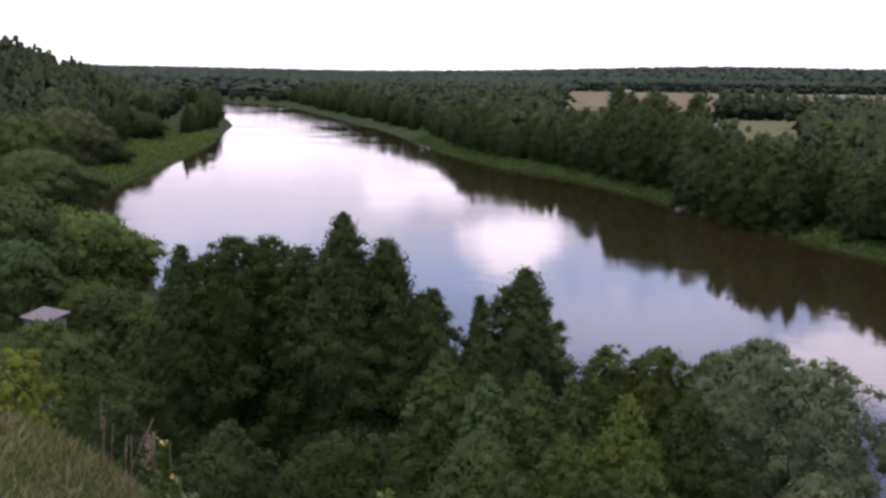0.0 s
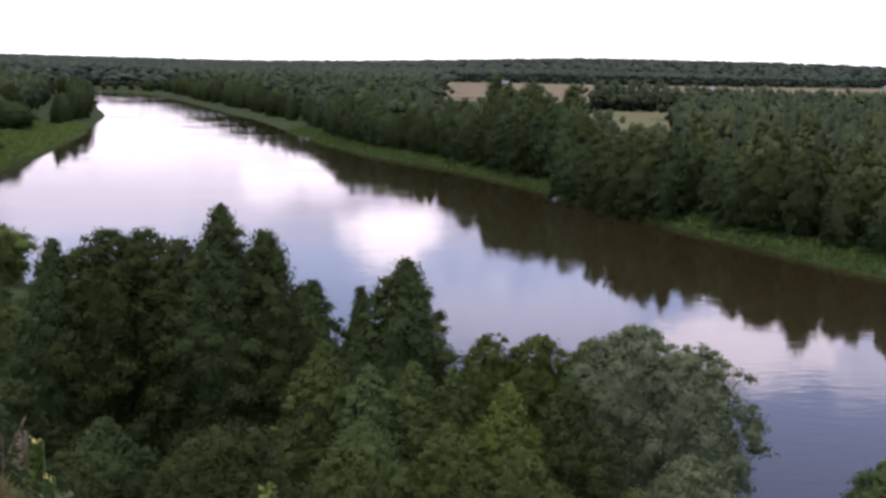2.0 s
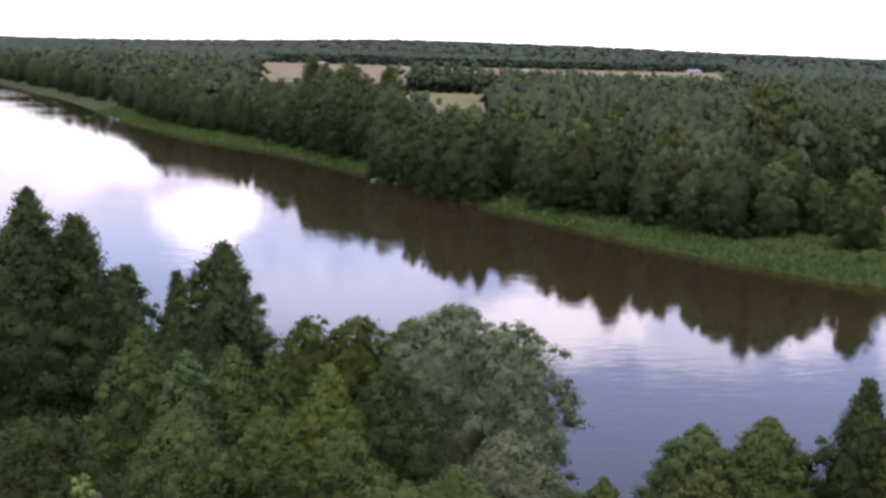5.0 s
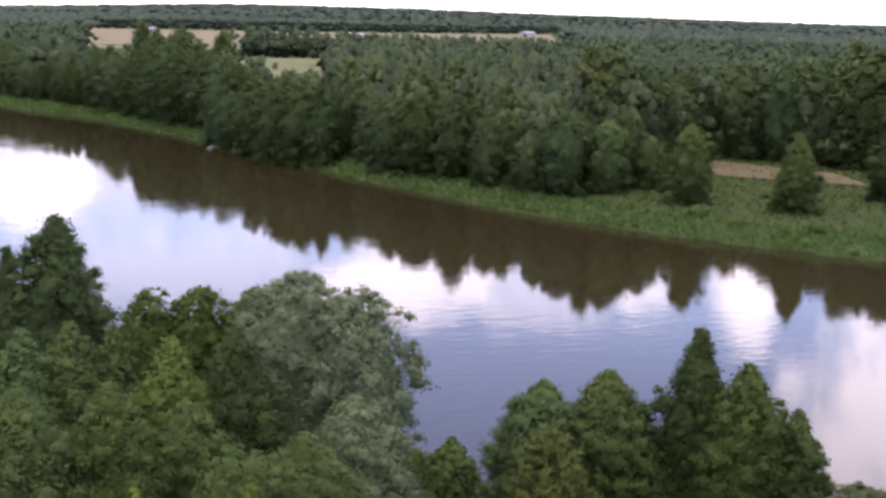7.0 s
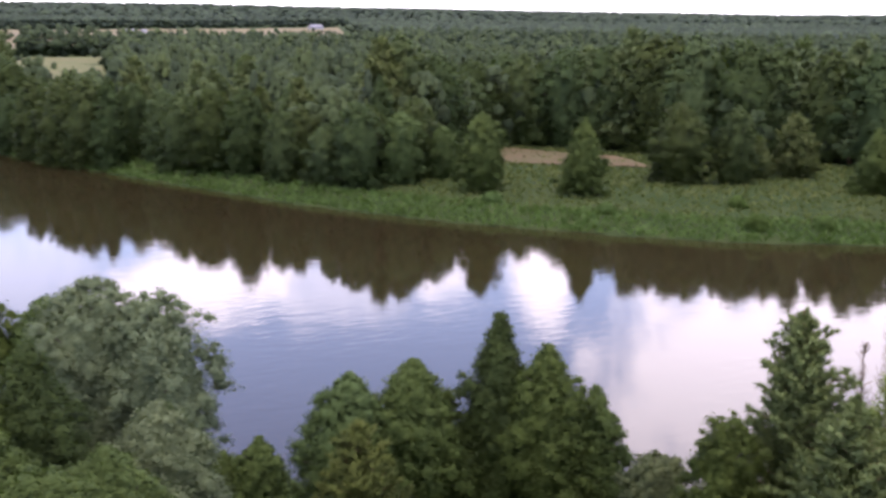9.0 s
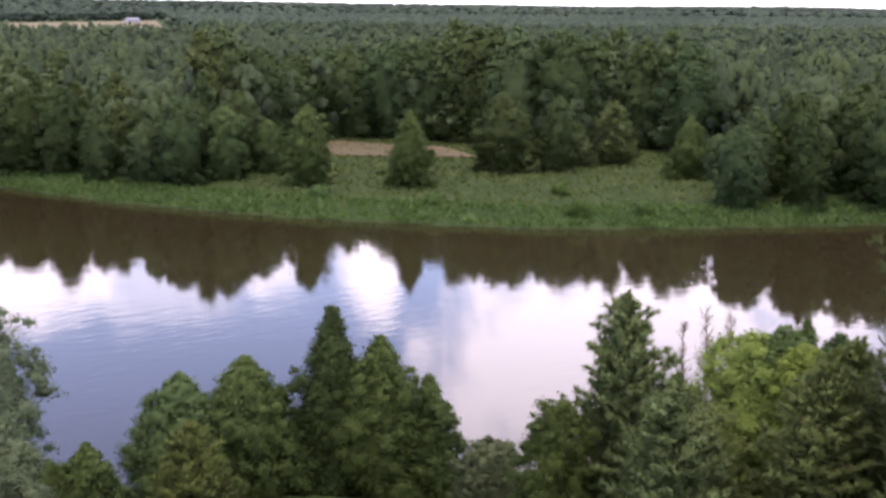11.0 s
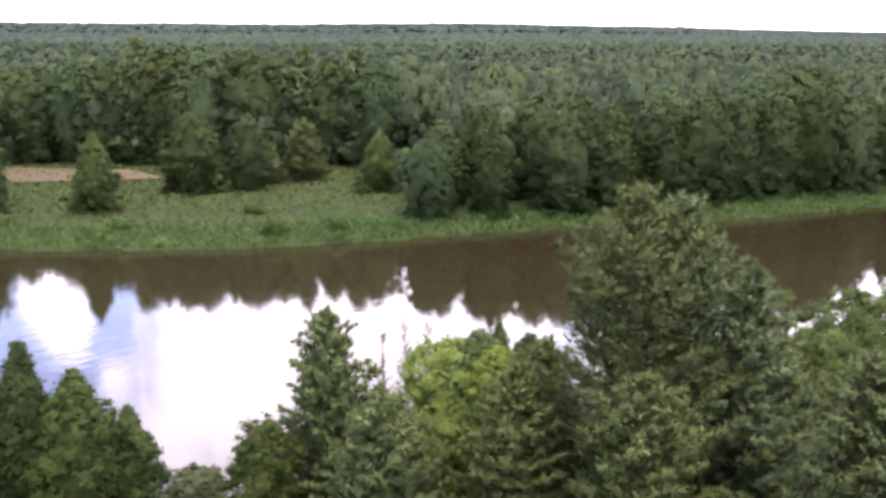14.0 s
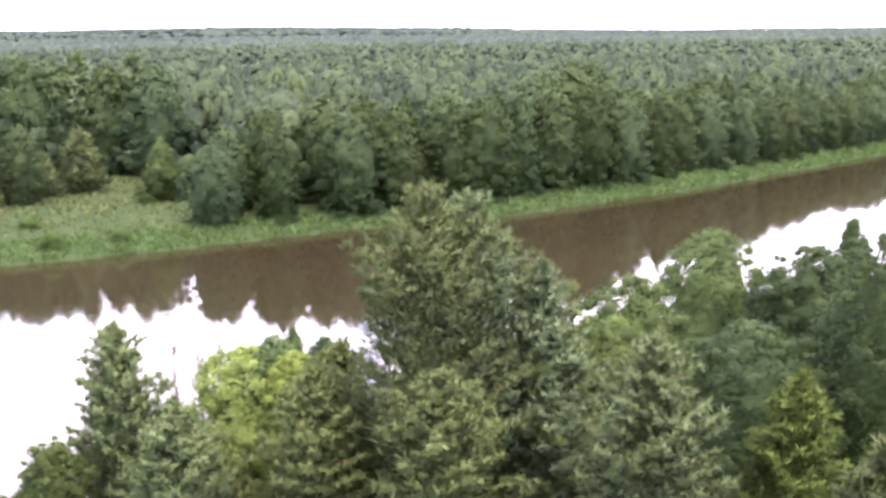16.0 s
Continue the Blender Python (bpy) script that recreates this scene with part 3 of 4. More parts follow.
def along(line, s):
    """Point and inland normal at the distance s along a waterline."""
    seg = np.hypot(*np.diff(line, axis=0).T)
    cum = np.concatenate([[0], np.cumsum(seg)])
    i = min(int(np.searchsorted(cum, s, "right")) - 1, len(seg) - 1)
    f = (s - cum[i]) / seg[i]
    p = line[i] + (line[i + 1] - line[i]) * f
    d = (line[i + 1] - line[i]) / seg[i]
    return p, np.array([-d[1], d[0]])


# ---------------------------------------------------------------- trees on the near slope
tree("alder_tree", -14.4, 66.9, 18.3, 7.8, "dark green pointed leafy alder on the river slope", ALDER, "ovate", leaves=10059, base=0.06)
tree("alder_tree", -11.8, 68.3, 18.7, 8.2, "dark green pointed leafy alder on the river slope", ALDER, "round", leaves=10676, base=0.06)
tree("alder_tree", -9.9, 69.7, 18.5, 7.6, "dark green pointed leafy alder on the river slope", ALDER, "round", leaves=9904, base=0.06)
tree("alder_tree", -7.7, 67.8, 18.2, 7.0, "dark green pointed leafy alder on the river slope", ALDER, "round", leaves=9148, base=0.06)
tree("alder_tree", -5.3, 65.8, 20.4, 10.5, "dark green pointed leafy alder on the river slope", ALDER, "ovate", leaves=13000, base=0.06)
tree("alder_tree", -3.0, 67.0, 18.9, 12.0, "dark green pointed leafy alder on the river slope", ALDER, "ovate", leaves=13000, base=0.06)
tree("alder_tree", -0.4, 71.6, 15.3, 7.4, "dark green pointed leafy alder on the river slope", ALDER, "column", leaves=6619, base=0.06)
tree("alder_tree", 4.6, 63.6, 17.9, 11.5, "dark green pointed leafy alder on the river slope", ALDER, "ovate", leaves=13000, base=0.06)
tree("alder_tree", 2.3, 66.0, 15.9, 5.8, "dark green pointed leafy alder on the river slope", ALDER, "cone", leaves=7533, base=0.06)
tree("alder_tree", 8.8, 59.9, 14.7, 5.1, "mid-green pointed leafy alder on the river slope", LEAFY, "round", leaves=6579, base=0.06)
tree("alder_tree", 11.2, 59.5, 14.7, 5.4, "mid-green pointed leafy alder on the river slope", LEAFY, "round", leaves=6990, base=0.06)
tree("alder_tree", 13.5, 57.8, 14.9, 5.3, "mid-green pointed leafy alder on the river slope", LEAFY, "round", leaves=6865, base=0.06)
tree("willow_tree", 15.1, 55.2, 16.2, 7.8, "grey-green willow with airy rounded crown on the river slope", WILLOW, "round", leaves=10080, base=0.06)
tree("willow_tree", 17.4, 53.3, 15.7, 6.7, "grey-green willow with airy rounded crown on the river slope", WILLOW, "round", leaves=8768, base=0.06)
tree("young_tree", 0.2, 50.6, 16.3, 6.5, "mid-green young broadleaved tree on the river slope", LEAFY, "column", leaves=8464, base=0.06)
tree("young_tree", 2.1, 48.4, 15.9, 5.3, "mid-green young broadleaved tree on the river slope", LEAFY, "column", leaves=6908, base=0.06)
tree("young_tree", 4.0, 49.3, 15.9, 5.4, "mid-green young broadleaved tree on the river slope", LEAFY, "column", leaves=7057, base=0.06)
tree("young_tree", 5.8, 50.3, 15.4, 3.6, "mid-green young broadleaved tree on the river slope", LEAFY, "column", leaves=5500, base=0.06)
tree("young_tree", 7.4, 45.6, 16.0, 5.4, "fresh green young broadleaved tree on the river slope", FRESH, "column", leaves=7000, base=0.06)
tree("young_tree", 1.5, 39.6, 16.2, 6.0, "mid-green young broadleaved tree on the river slope", LEAFY, "column", leaves=7744, base=0.06)
tree("young_tree", -5.0, 49.2, 12.6, 7.0, "dark green young broadleaved tree on the river slope", ALDER, "column", leaves=11623, base=0.06)
tree("young_tree", -9.0, 50.9, 13.0, 7.0, "dark green young broadleaved tree on the river slope", ALDER, "column", leaves=11223, base=0.06)
tree("young_tree", 10.3, 47.3, 15.6, 6.3, "dark green young broadleaved tree on the river slope", ALDER, "column", leaves=8142, base=0.06)
tree("young_tree", 4.5, 40.5, 15.9, 5.3, "mid-green young broadleaved tree on the river slope", LEAFY, "column", leaves=6919, base=0.06)
tree("young_tree", -2.7, 37.3, 16.7, 5.2, "dark green young broadleaved tree on the river slope", ALDER, "bush", base=0.02, lobes=200, leaves=6998, puff=0.1)
tree("shrub", -6.5, 32.3, 17.6, 3.0, "dark green dense leafy shrub on the river slope", ALDER, "bush", base=0.02, lobes=120, leaves=2345, puff=0.1)
tree("shrub", -0.8, 20.0, 21.0, 0.8, "yellow-green dense leafy shrub on the river slope", BRIGHT, "bush", base=0.02, lobes=120, leaves=2000, puff=0.12, size=0.08)
tree("shrub", -2.7, 12.7, 23.5, 0.8, "grey-green dense leafy shrub on the river slope", WILLOW, "bush", base=0.02, lobes=120, leaves=2000, puff=0.12, size=0.08)
tree("shrub", -14.6, 48.5, 17.3, 5.8, "mid-green dense leafy shrub on the river slope", LEAFY, "bush", base=0.02, lobes=200, leaves=8776, puff=0.1)
tree("shrub", -13.5, 53.3, 14.0, 5.2, "dark green dense leafy shrub on the river slope", ALDER, "bush", base=0.02, lobes=200, leaves=6973, puff=0.1)
tree("shrub", -10.3, 38.2, 17.5, 3.6, "dark green dense leafy shrub on the river slope", ALDER, "bush", base=0.02, lobes=120, leaves=3286, puff=0.1)
tree("shrub", -11.7, 35.5, 18.2, 3.0, "dark green dense leafy shrub on the river slope", ALDER, "bush", base=0.02, lobes=120, leaves=2279, puff=0.1)
tree("shrub", -7.9, 22.6, 22.8, 2.3, "yellow-green dense leafy shrub on the river slope", BRIGHT, "bush", base=0.02, lobes=120, leaves=2000, puff=0.12, size=0.08)
tree("shrub", -27.6, 103.0, 8.8, 7.4, "dark green dense leafy shrub on the river slope", ALDER, "bush", base=0.02, lobes=200, leaves=9000, puff=0.1, size=0.33)
tree("shrub", -34.5, 119.0, 6.4, 8.0, "mid-green dense leafy shrub on the river slope", LEAFY, "bush", base=0.02, lobes=200, leaves=9000, puff=0.1, size=0.33)
tree("shrub", -21.6, 92.4, 10.0, 6.6, "mid-green dense leafy shrub on the river slope", LEAFY, "bush", base=0.02, lobes=200, leaves=6000, puff=0.1)
tree("shrub", -24.2, 73.0, 12.5, 7.4, "mid-green dense leafy shrub on the river slope", LEAFY, "bush", base=0.02, lobes=200, leaves=6995, puff=0.1)
tree("round_tree", -41.8, 142.5, 10.6, 17.6, "fresh green broadleaved tree with rounded crown on the river slope", FRESH, "bush", base=0.02, lobes=200, leaves=9000, puff=0.1, size=0.33)
tree("round_tree", -38.6, 138.5, 9.3, 8.6, "mid-green broadleaved tree with rounded crown on the river slope", LEAFY, "bush", base=0.02, lobes=200, leaves=9000, puff=0.1, size=0.33)
tree("round_tree", -50.5, 157.1, 9.8, 13.6, "fresh green broadleaved tree with rounded crown on the river slope", FRESH, "bush", base=0.02, lobes=200, leaves=9000, puff=0.1, size=0.33)
tree("grey_willow", -94.5, 304.7, 17.0, 24.5, "grey-green rounded willow on the river slope", WILLOW, "round", leaves=13000, base=0.06, size=0.33)
tree("hill_tree", -94.9, 269.8, 16.6, 24.8, "mid-green broadleaved tree on the river slope", LEAFY, "round", leaves=13000, base=0.06, size=0.33)
tree("hill_tree", -69.7, 208.7, 13.3, 21.4, "mid-green broadleaved tree on the river slope", LEAFY, "round", leaves=13000, base=0.06, size=0.33)
tree("hill_tree", -89.2, 317.7, 8.4, 15.2, "dark green broadleaved tree on the river slope", ALDER, "round", leaves=13000, base=0.06, size=0.33)
tree("hill_tree", -104.2, 416.2, 12.2, 19.7, "dark green broadleaved tree on the river slope", ALDER, "round", leaves=13000, base=0.06, size=0.33)
tree("hill_tree", -47.7, 134.8, 14.2, 13.9, "mid-green broadleaved tree on the river slope", LEAFY, "bush", base=0.02, lobes=200, leaves=9000, puff=0.1, size=0.33)
tree("hill_tree", -41.5, 119.0, 10.6, 9.5, "mid-green broadleaved tree on the river slope", LEAFY, "bush", base=0.02, lobes=200, leaves=9000, puff=0.1, size=0.33)
tree("alder_tree", 34.3, 49.8, 13.4, 8.5, "dark green pointed leafy alder on the river slope", ALDER, "cone", leaves=11062, base=0.06)
tree("alder_tree", 35.7, 47.5, 12.1, 6.9, "mid-green pointed leafy alder on the river slope", LEAFY, "column", leaves=9018, base=0.06)
tree("alder_tree", 38.3, 46.8, 9.7, 4.8, "mid-green pointed leafy alder on the river slope", LEAFY, "column", leaves=6178, base=0.06)
tree("young_tree", 27.2, 52.8, 10.5, 6.6, "mid-green young broadleaved tree on the river slope", LEAFY, "column", leaves=8577, base=0.06)
tree("young_tree", 30.0, 51.2, 11.2, 7.0, "mid-green young broadleaved tree on the river slope", LEAFY, "column", leaves=9053, base=0.06)
pine("young_pine", 21.5, 40.9, 12.4, 4.7, "green young pine with soft boughs on the river slope", NEEDLE, base=0.05, whorls=14, arms=8)
tree("shrub", 19.2, 45.6, 10.7, 3.6, "mid-green dense leafy shrub on the river slope", LEAFY, "column", leaves=5500, base=0.06)
tree("shrub", 18.2, 47.2, 9.7, 3.0, "mid-green dense leafy shrub on the river slope", LEAFY, "column", leaves=5500, base=0.06)
tree("young_tree", 14.3, 43.9, 13.5, 7.0, "grey-green young broadleaved tree on the river slope", WILLOW, "column", leaves=9071, base=0.06)
tree("young_tree", 11.2, 40.3, 13.4, 6.4, "mid-green young broadleaved tree on the river slope", LEAFY, "column", leaves=8294, base=0.06)
tree("young_tree", 1.8, 41.8, 15.5, 6.3, "dark green young broadleaved tree on the river slope", ALDER, "column", leaves=8175, base=0.06)
tree("young_tree", 7.6, 43.3, 14.1, 5.8, "mid-green young broadleaved tree on the river slope", LEAFY, "column", leaves=7518, base=0.06)
tree("shrub", 8.2, 36.5, 14.4, 4.5, "mid-green dense leafy shrub on the river slope", LEAFY, "bush", base=0.02, lobes=120, leaves=5192, puff=0.1)
tree("shrub", 2.1, 15.9, 21.8, 0.4, "yellow-green dense leafy shrub on the river slope", BRIGHT, "bush", base=0.02, lobes=120, leaves=2000, puff=0.12, size=0.08)
tree("shrub", 3.6, 15.6, 21.8, 0.4, "yellow-green dense leafy shrub on the river slope", BRIGHT, "bush", base=0.02, lobes=120, leaves=2000, puff=0.12, size=0.08)
tree("shrub", 37.1, 40.6, 8.2, 3.9, "grey-green dense leafy shrub on the river slope", WILLOW, "bush", base=0.02, lobes=120, leaves=3913, puff=0.1)
pine("pine_tree", 38.9, 34.1, 16.5, 7.3, "green tall pine with tufted boughs on the river slope", NEEDLE, base=0.06, whorls=19, arms=8)
tree("leafy_tree", 35.4, 34.6, 12.2, 4.0, "mid-green low leafy tree on the river slope", LEAFY, "bush", base=0.02, lobes=120, leaves=4119, puff=0.1)
tree("bright_tree", 44.9, 31.7, 14.1, 6.7, "yellow-green broadleaved tree with light crown on the river slope", BRIGHT, "round", leaves=8662, base=0.06)
tree("young_tree", 45.2, 29.3, 14.0, 4.8, "yellow-green young broadleaved tree on the river slope", BRIGHT, "round", leaves=6284, base=0.06)
tree("alder_tree", 49.8, 30.4, 13.5, 6.4, "dark green pointed leafy alder on the river slope", ALDER, "column", leaves=8319, base=0.06)
tree("alder_tree", 55.4, 35.8, 12.2, 4.7, "mid-green pointed leafy alder on the river slope", LEAFY, "column", leaves=6082, base=0.06)
pine("young_pine", 36.6, 28.2, 13.3, 6.6, "green young pine with soft boughs on the river slope", NEEDLE, base=0.05, whorls=14, arms=8)
pine("pine_tree", 39.4, 19.5, 22.8, 7.8, "grey-green tall pine with tufted boughs on the river slope", BLUE_NEEDLE, base=0.04, whorls=22, open_top=1.0, arms=9)
pine("pine_tree", 43.2, 16.4, 19.7, 7.8, "green tall pine with tufted boughs on the river slope", NEEDLE, base=0.06, whorls=19, arms=8)
pine("young_pine", 37.4, 23.2, 16.0, 6.4, "green young pine with soft boughs on the river slope", NEEDLE, base=0.05, whorls=14, arms=8)
pine("young_pine", 36.1, 9.9, 18.8, 6.8, "grey-green young pine with soft boughs on the river slope", BLUE_NEEDLE, base=0.06, whorls=19, arms=8)
pine("larch_tree", 39.1, 6.0, 17.2, 5.0, "fresh green young larch with pointed crown on the river slope", FRESH, base=0.06, whorls=19, arms=8)
tree("round_tree", 66.5, 15.1, 17.2, 9.2, "mid-green broadleaved tree with rounded crown on the river slope", LEAFY, "round", leaves=11918, base=0.06)
tree("round_tree", 63.1, 9.3, 17.2, 7.9, "dark green broadleaved tree with rounded crown on the river slope", ALDER, "round", leaves=10311, base=0.06)
tree("round_tree", 65.5, 7.7, 18.3, 7.1, "dark green broadleaved tree with rounded crown on the river slope", ALDER, "column", leaves=9238, base=0.06)
tree("round_tree", 52.6, 4.6, 19.8, 7.1, "dark green broadleaved tree with rounded crown on the river slope", ALDER, "round", leaves=9222, base=0.06)
tree("young_tree", 52.5, 16.4, 15.2, 4.9, "fresh green young broadleaved tree on the river slope", FRESH, "round", leaves=6372, base=0.06)
tree("young_tree", 49.7, 9.7, 16.2, 6.9, "dark green young broadleaved tree on the river slope", ALDER, "round", leaves=8968, base=0.06)
pine("young_pine", 23.9, 2.0, 20.2, 2.8, "grey-green young pine with soft boughs on the river slope", BLUE_NEEDLE, base=0.05, whorls=14, arms=8)
pine("young_pine", 32.6, 26.2, 15.7, 5.6, "green young pine with soft boughs on the river slope", NEEDLE, base=0.05, whorls=14, arms=8)
tree("young_tree", 48.5, 20.9, 14.7, 6.8, "dark green young broadleaved tree on the river slope", ALDER, "column", leaves=8871, base=0.06)
tree("young_tree", 47.0, 18.7, 15.0, 6.5, "mid-green young broadleaved tree on the river slope", LEAFY, "column", leaves=8513, base=0.06)
tree("young_tree", 45.7, 30.6, 14.5, 4.6, "mid-green young broadleaved tree on the river slope", LEAFY, "round", leaves=6015, base=0.06)
pine("young_pine", 41.3, 25.2, 15.4, 6.6, "green young pine with soft boughs on the river slope", NEEDLE, base=0.05, whorls=14, arms=8)
tree("young_tree", 48.0, 16.1, 16.2, 5.3, "mid-green young broadleaved tree on the river slope", LEAFY, "round", leaves=6898, base=0.06)
pine("young_pine", 36.6, 17.8, 16.7, 7.8, "green young pine with soft boughs on the river slope", NEEDLE, base=0.05, whorls=14, arms=8)
pine("pine_tree", 41.2, 18.4, 22.4, 5.8, "grey-green tall pine with tufted boughs on the river slope", BLUE_NEEDLE, base=0.04, whorls=22, open_top=1.0, arms=9)
pine("pine_tree", 42.2, 16.0, 19.9, 7.0, "grey-green tall pine with tufted boughs on the river slope", BLUE_NEEDLE, base=0.06, whorls=19, arms=8)
tree("round_tree", 54.8, 16.3, 16.7, 7.1, "mid-green broadleaved tree with rounded crown on the river slope", LEAFY, "round", leaves=9288, base=0.06)
tree("young_tree", 50.0, 16.9, 15.4, 5.8, "dark green young broadleaved tree on the river slope", ALDER, "column", leaves=7519, base=0.06)
pine("young_pine", 41.6, 24.7, 15.9, 6.4, "green young pine with soft boughs on the river slope", NEEDLE, base=0.05, whorls=14, arms=8)


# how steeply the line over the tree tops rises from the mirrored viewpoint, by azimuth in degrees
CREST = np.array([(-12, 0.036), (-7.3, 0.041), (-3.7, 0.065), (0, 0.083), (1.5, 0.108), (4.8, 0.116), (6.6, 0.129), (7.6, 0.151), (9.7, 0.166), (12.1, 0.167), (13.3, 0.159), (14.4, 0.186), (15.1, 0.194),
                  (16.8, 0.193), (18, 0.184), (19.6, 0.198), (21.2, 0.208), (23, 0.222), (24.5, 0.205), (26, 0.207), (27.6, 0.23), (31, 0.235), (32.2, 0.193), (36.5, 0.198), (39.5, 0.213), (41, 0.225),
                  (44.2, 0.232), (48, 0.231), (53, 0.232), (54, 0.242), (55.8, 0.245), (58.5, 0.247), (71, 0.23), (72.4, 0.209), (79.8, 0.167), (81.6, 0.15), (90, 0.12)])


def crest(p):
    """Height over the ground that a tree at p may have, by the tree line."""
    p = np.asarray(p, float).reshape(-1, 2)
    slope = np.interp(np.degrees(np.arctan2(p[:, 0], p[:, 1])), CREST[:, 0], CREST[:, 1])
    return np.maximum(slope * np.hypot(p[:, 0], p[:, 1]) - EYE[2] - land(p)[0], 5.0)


def bank_row(line, s0, s1, off, height, gap, sign, label, group, seed, pines=0.0):
    """Trees spaced unevenly along a waterline, a little way inland."""
    rng = np.random.default_rng(seed)
    s = s0
    k = seed
    while s < s1:
        p, nrm = along(line, s)
        q = p + sign * nrm * rng.uniform(*off)
        h = rng.uniform(*height)
        if sign == 1:
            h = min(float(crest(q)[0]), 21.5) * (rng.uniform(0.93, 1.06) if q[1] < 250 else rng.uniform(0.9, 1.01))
            if 12.6 < np.degrees(np.arctan2(q[0], q[1])) < 17.0 and q[1] > 180:
                # low wood before the mown clearing; its tallest trees stand at the water
                q = q if off[0] > 12 else p + nrm * rng.uniform(1.0, 3.0)
                h = min(h, 12.0 if off[0] > 12 else 16.2)
        bank_tree(k, q[0], q[1], h, rng.uniform(0, 360), label, group, rng.random() < pines)
        k += int(rng.integers(1, 5))
        s += rng.uniform(*gap)


def station(line, x, y):
    """Distance along a waterline of the place nearest to x, y."""
    seg = np.hypot(*np.diff(line, axis=0).T)
    cum = np.concatenate([[0], np.cumsum(seg)])
    fine = np.arange(0, cum[-1], 2.0)
    pts = np.array([along(line, v)[0] for v in fine])
    return fine[np.argmin(np.hypot(pts[:, 0] - x, pts[:, 1] - y))]


DARK = "dark green broadleaved tree on the far bank"
s_far, s_mid, s_open, s_wall, s_end = station(FAR_BANK, -123, 915), station(FAR_BANK, -2, 425), station(FAR_BANK, 80, 160), station(FAR_BANK, 134, 96), station(FAR_BANK, 480, -30)
bank_row(FAR_BANK, s_far - 120, s_mid, (9, 16), (11, 14), (9, 15), 1, DARK, "trees along the far bank", 21)
bank_row(FAR_BANK, s_mid, s_open, (7, 11), (11, 15.5), (7, 11), 1, DARK, "trees along the far bank", 22)
bank_row(FAR_BANK, s_mid, s_open - 10, (14, 22), (12, 15.5), (7, 12), 1, DARK, "trees along the far bank", 23, 0.25)
bank_row(FAR_BANK, s_wall, s_end, (7, 10), (13, 15.5), (7.5, 10.5), 1, "tall dense tree in the far bank's wall of trees", "trees along the far bank", 24)
bank_row(FAR_BANK, s_wall + 5, s_end, (13, 18), (14, 16.5), (5.5, 8), 1, "tall dense tree in the far bank's wall of trees", "trees along the far bank", 25)
n_tip, n_up = station(NEAR_BANK, -84, 453), station(NEAR_BANK, -72, 240)
bank_row(NEAR_BANK, n_tip, n_up + 30, (20, 30), (10, 14), (6, 10), -1, "dark tree at the foot of the wooded hill", "trees along the near bank", 26)
bank_row(NEAR_BANK, station(NEAR_BANK, -215, 860), n_tip - 10, (5, 12), (10, 13), (8, 14), -1, "dark tree close to the water upstream", "trees along the near bank", 27)


def lone(x, y, top, w, profile, label, mat=None, pines=False):
    """A tree standing free on the far meadow, its top at that height over the water."""
    SEED[0] += 1
    h = top - ground_z(x, y) + 0.2
    if pines:
        me = pine_meshes(SEED[0], h, w, base=0.06, whorls=13, mat=BLUE_NEEDLE, tuft=0.55, needles=16, arms=8)
    else:
        me = broadleaf_meshes(SEED[0], h, w, profile, 0.02, 130, 5000, 0.27, 0.11, mat or LEAFY, many=1.8, domed=1.5)
    return assemble("meadow_pine" if pines else "meadow_tree", me, x, y, label, "tree", "single trees on the far meadow")


lone(90.6, 170.4, 14.6, 11.5, "dome", "broad rounded green tree on the meadow", MIDGREEN)
lone(98.1, 167.6, 15.6, 10.5, "dome", "broad rounded green tree on the meadow", MIDGREEN)
lone(94.3, 165.0, 13.4, 8.0, "round", "rounded green tree in a clump on the meadow")
lone(101.0, 163.5, 11.0, 5.5, "round", "thin-crowned small tree beside the clump on the meadow")
lone(100.8, 152.0, 14.2, 8.6, "dome", "narrow full-crowned tree standing alone on the meadow")
lone(111.1, 140.5, 13.8, 9.0, "ovate", "narrow pointed tree standing alone on the meadow")
lone(130.8, 141.5, 15.6, 11.6, "dome", "broad rounded tree on the far meadow", MIDGREEN)
lone(139.0, 137.5, 15.0, 7.8, "dome", "slender tree on the far meadow", MIDGREEN)
lone(152.5, 137.9, 13.0, 8.4, "cone", "grey-green pine on the far meadow", None, True)
lone(146.0, 140.0, 9.5, 5.0, "cone", "small grey-green pine on the far meadow", None, True)
lone(148.9, 118.9, 12.6, 8.8, "ovate", "green bushy pointed tree on the far meadow")
lone(164.0, 125.0, 8.4, 5.0, "round", "small rounded tree at the wood's edge")
lone(149.0, 105.8, 13.2, 7.4, "dome", "slender tree at the wood's edge")
lone(139.0, 219.0, 9.8, 7.0, "cone", "young grey-green pine at the wood's edge", None, True)
for i, (x, y) in enumerate([(86, 186), (90, 193), (84, 196), (80, 204), (96, 190), (78, 212)]):
    bank_tree(i, x, y, 11 + (i * 7 % 4), i * 50.0, "grey-green pine in a stand behind the bank", "pines behind the far bank", True)
for i, (x, y) in enumerate([(59.6, 228.0), (61.4, 223.0), (63.6, 217.5)]):
    bank_tree(i + 1, x, y, 16.2, i * 70.0, "tall dark tree close to the far waterline")
YELLOW_TREE = broadleaf_meshes(77, 9.0, 6.5, "dome", 0.04, 60, 2400, 0.35, 0.14, FRESH)
assemble("young_tree", YELLOW_TREE, 57.5, 240.5, "small yellow-green tree at the water's edge", "tree", "trees along the far bank")
EDGE = np.array([(104, 190), (118, 194), (138, 206), (152, 192), (157, 174), (167, 157), (176, 143), (174, 122)], float)
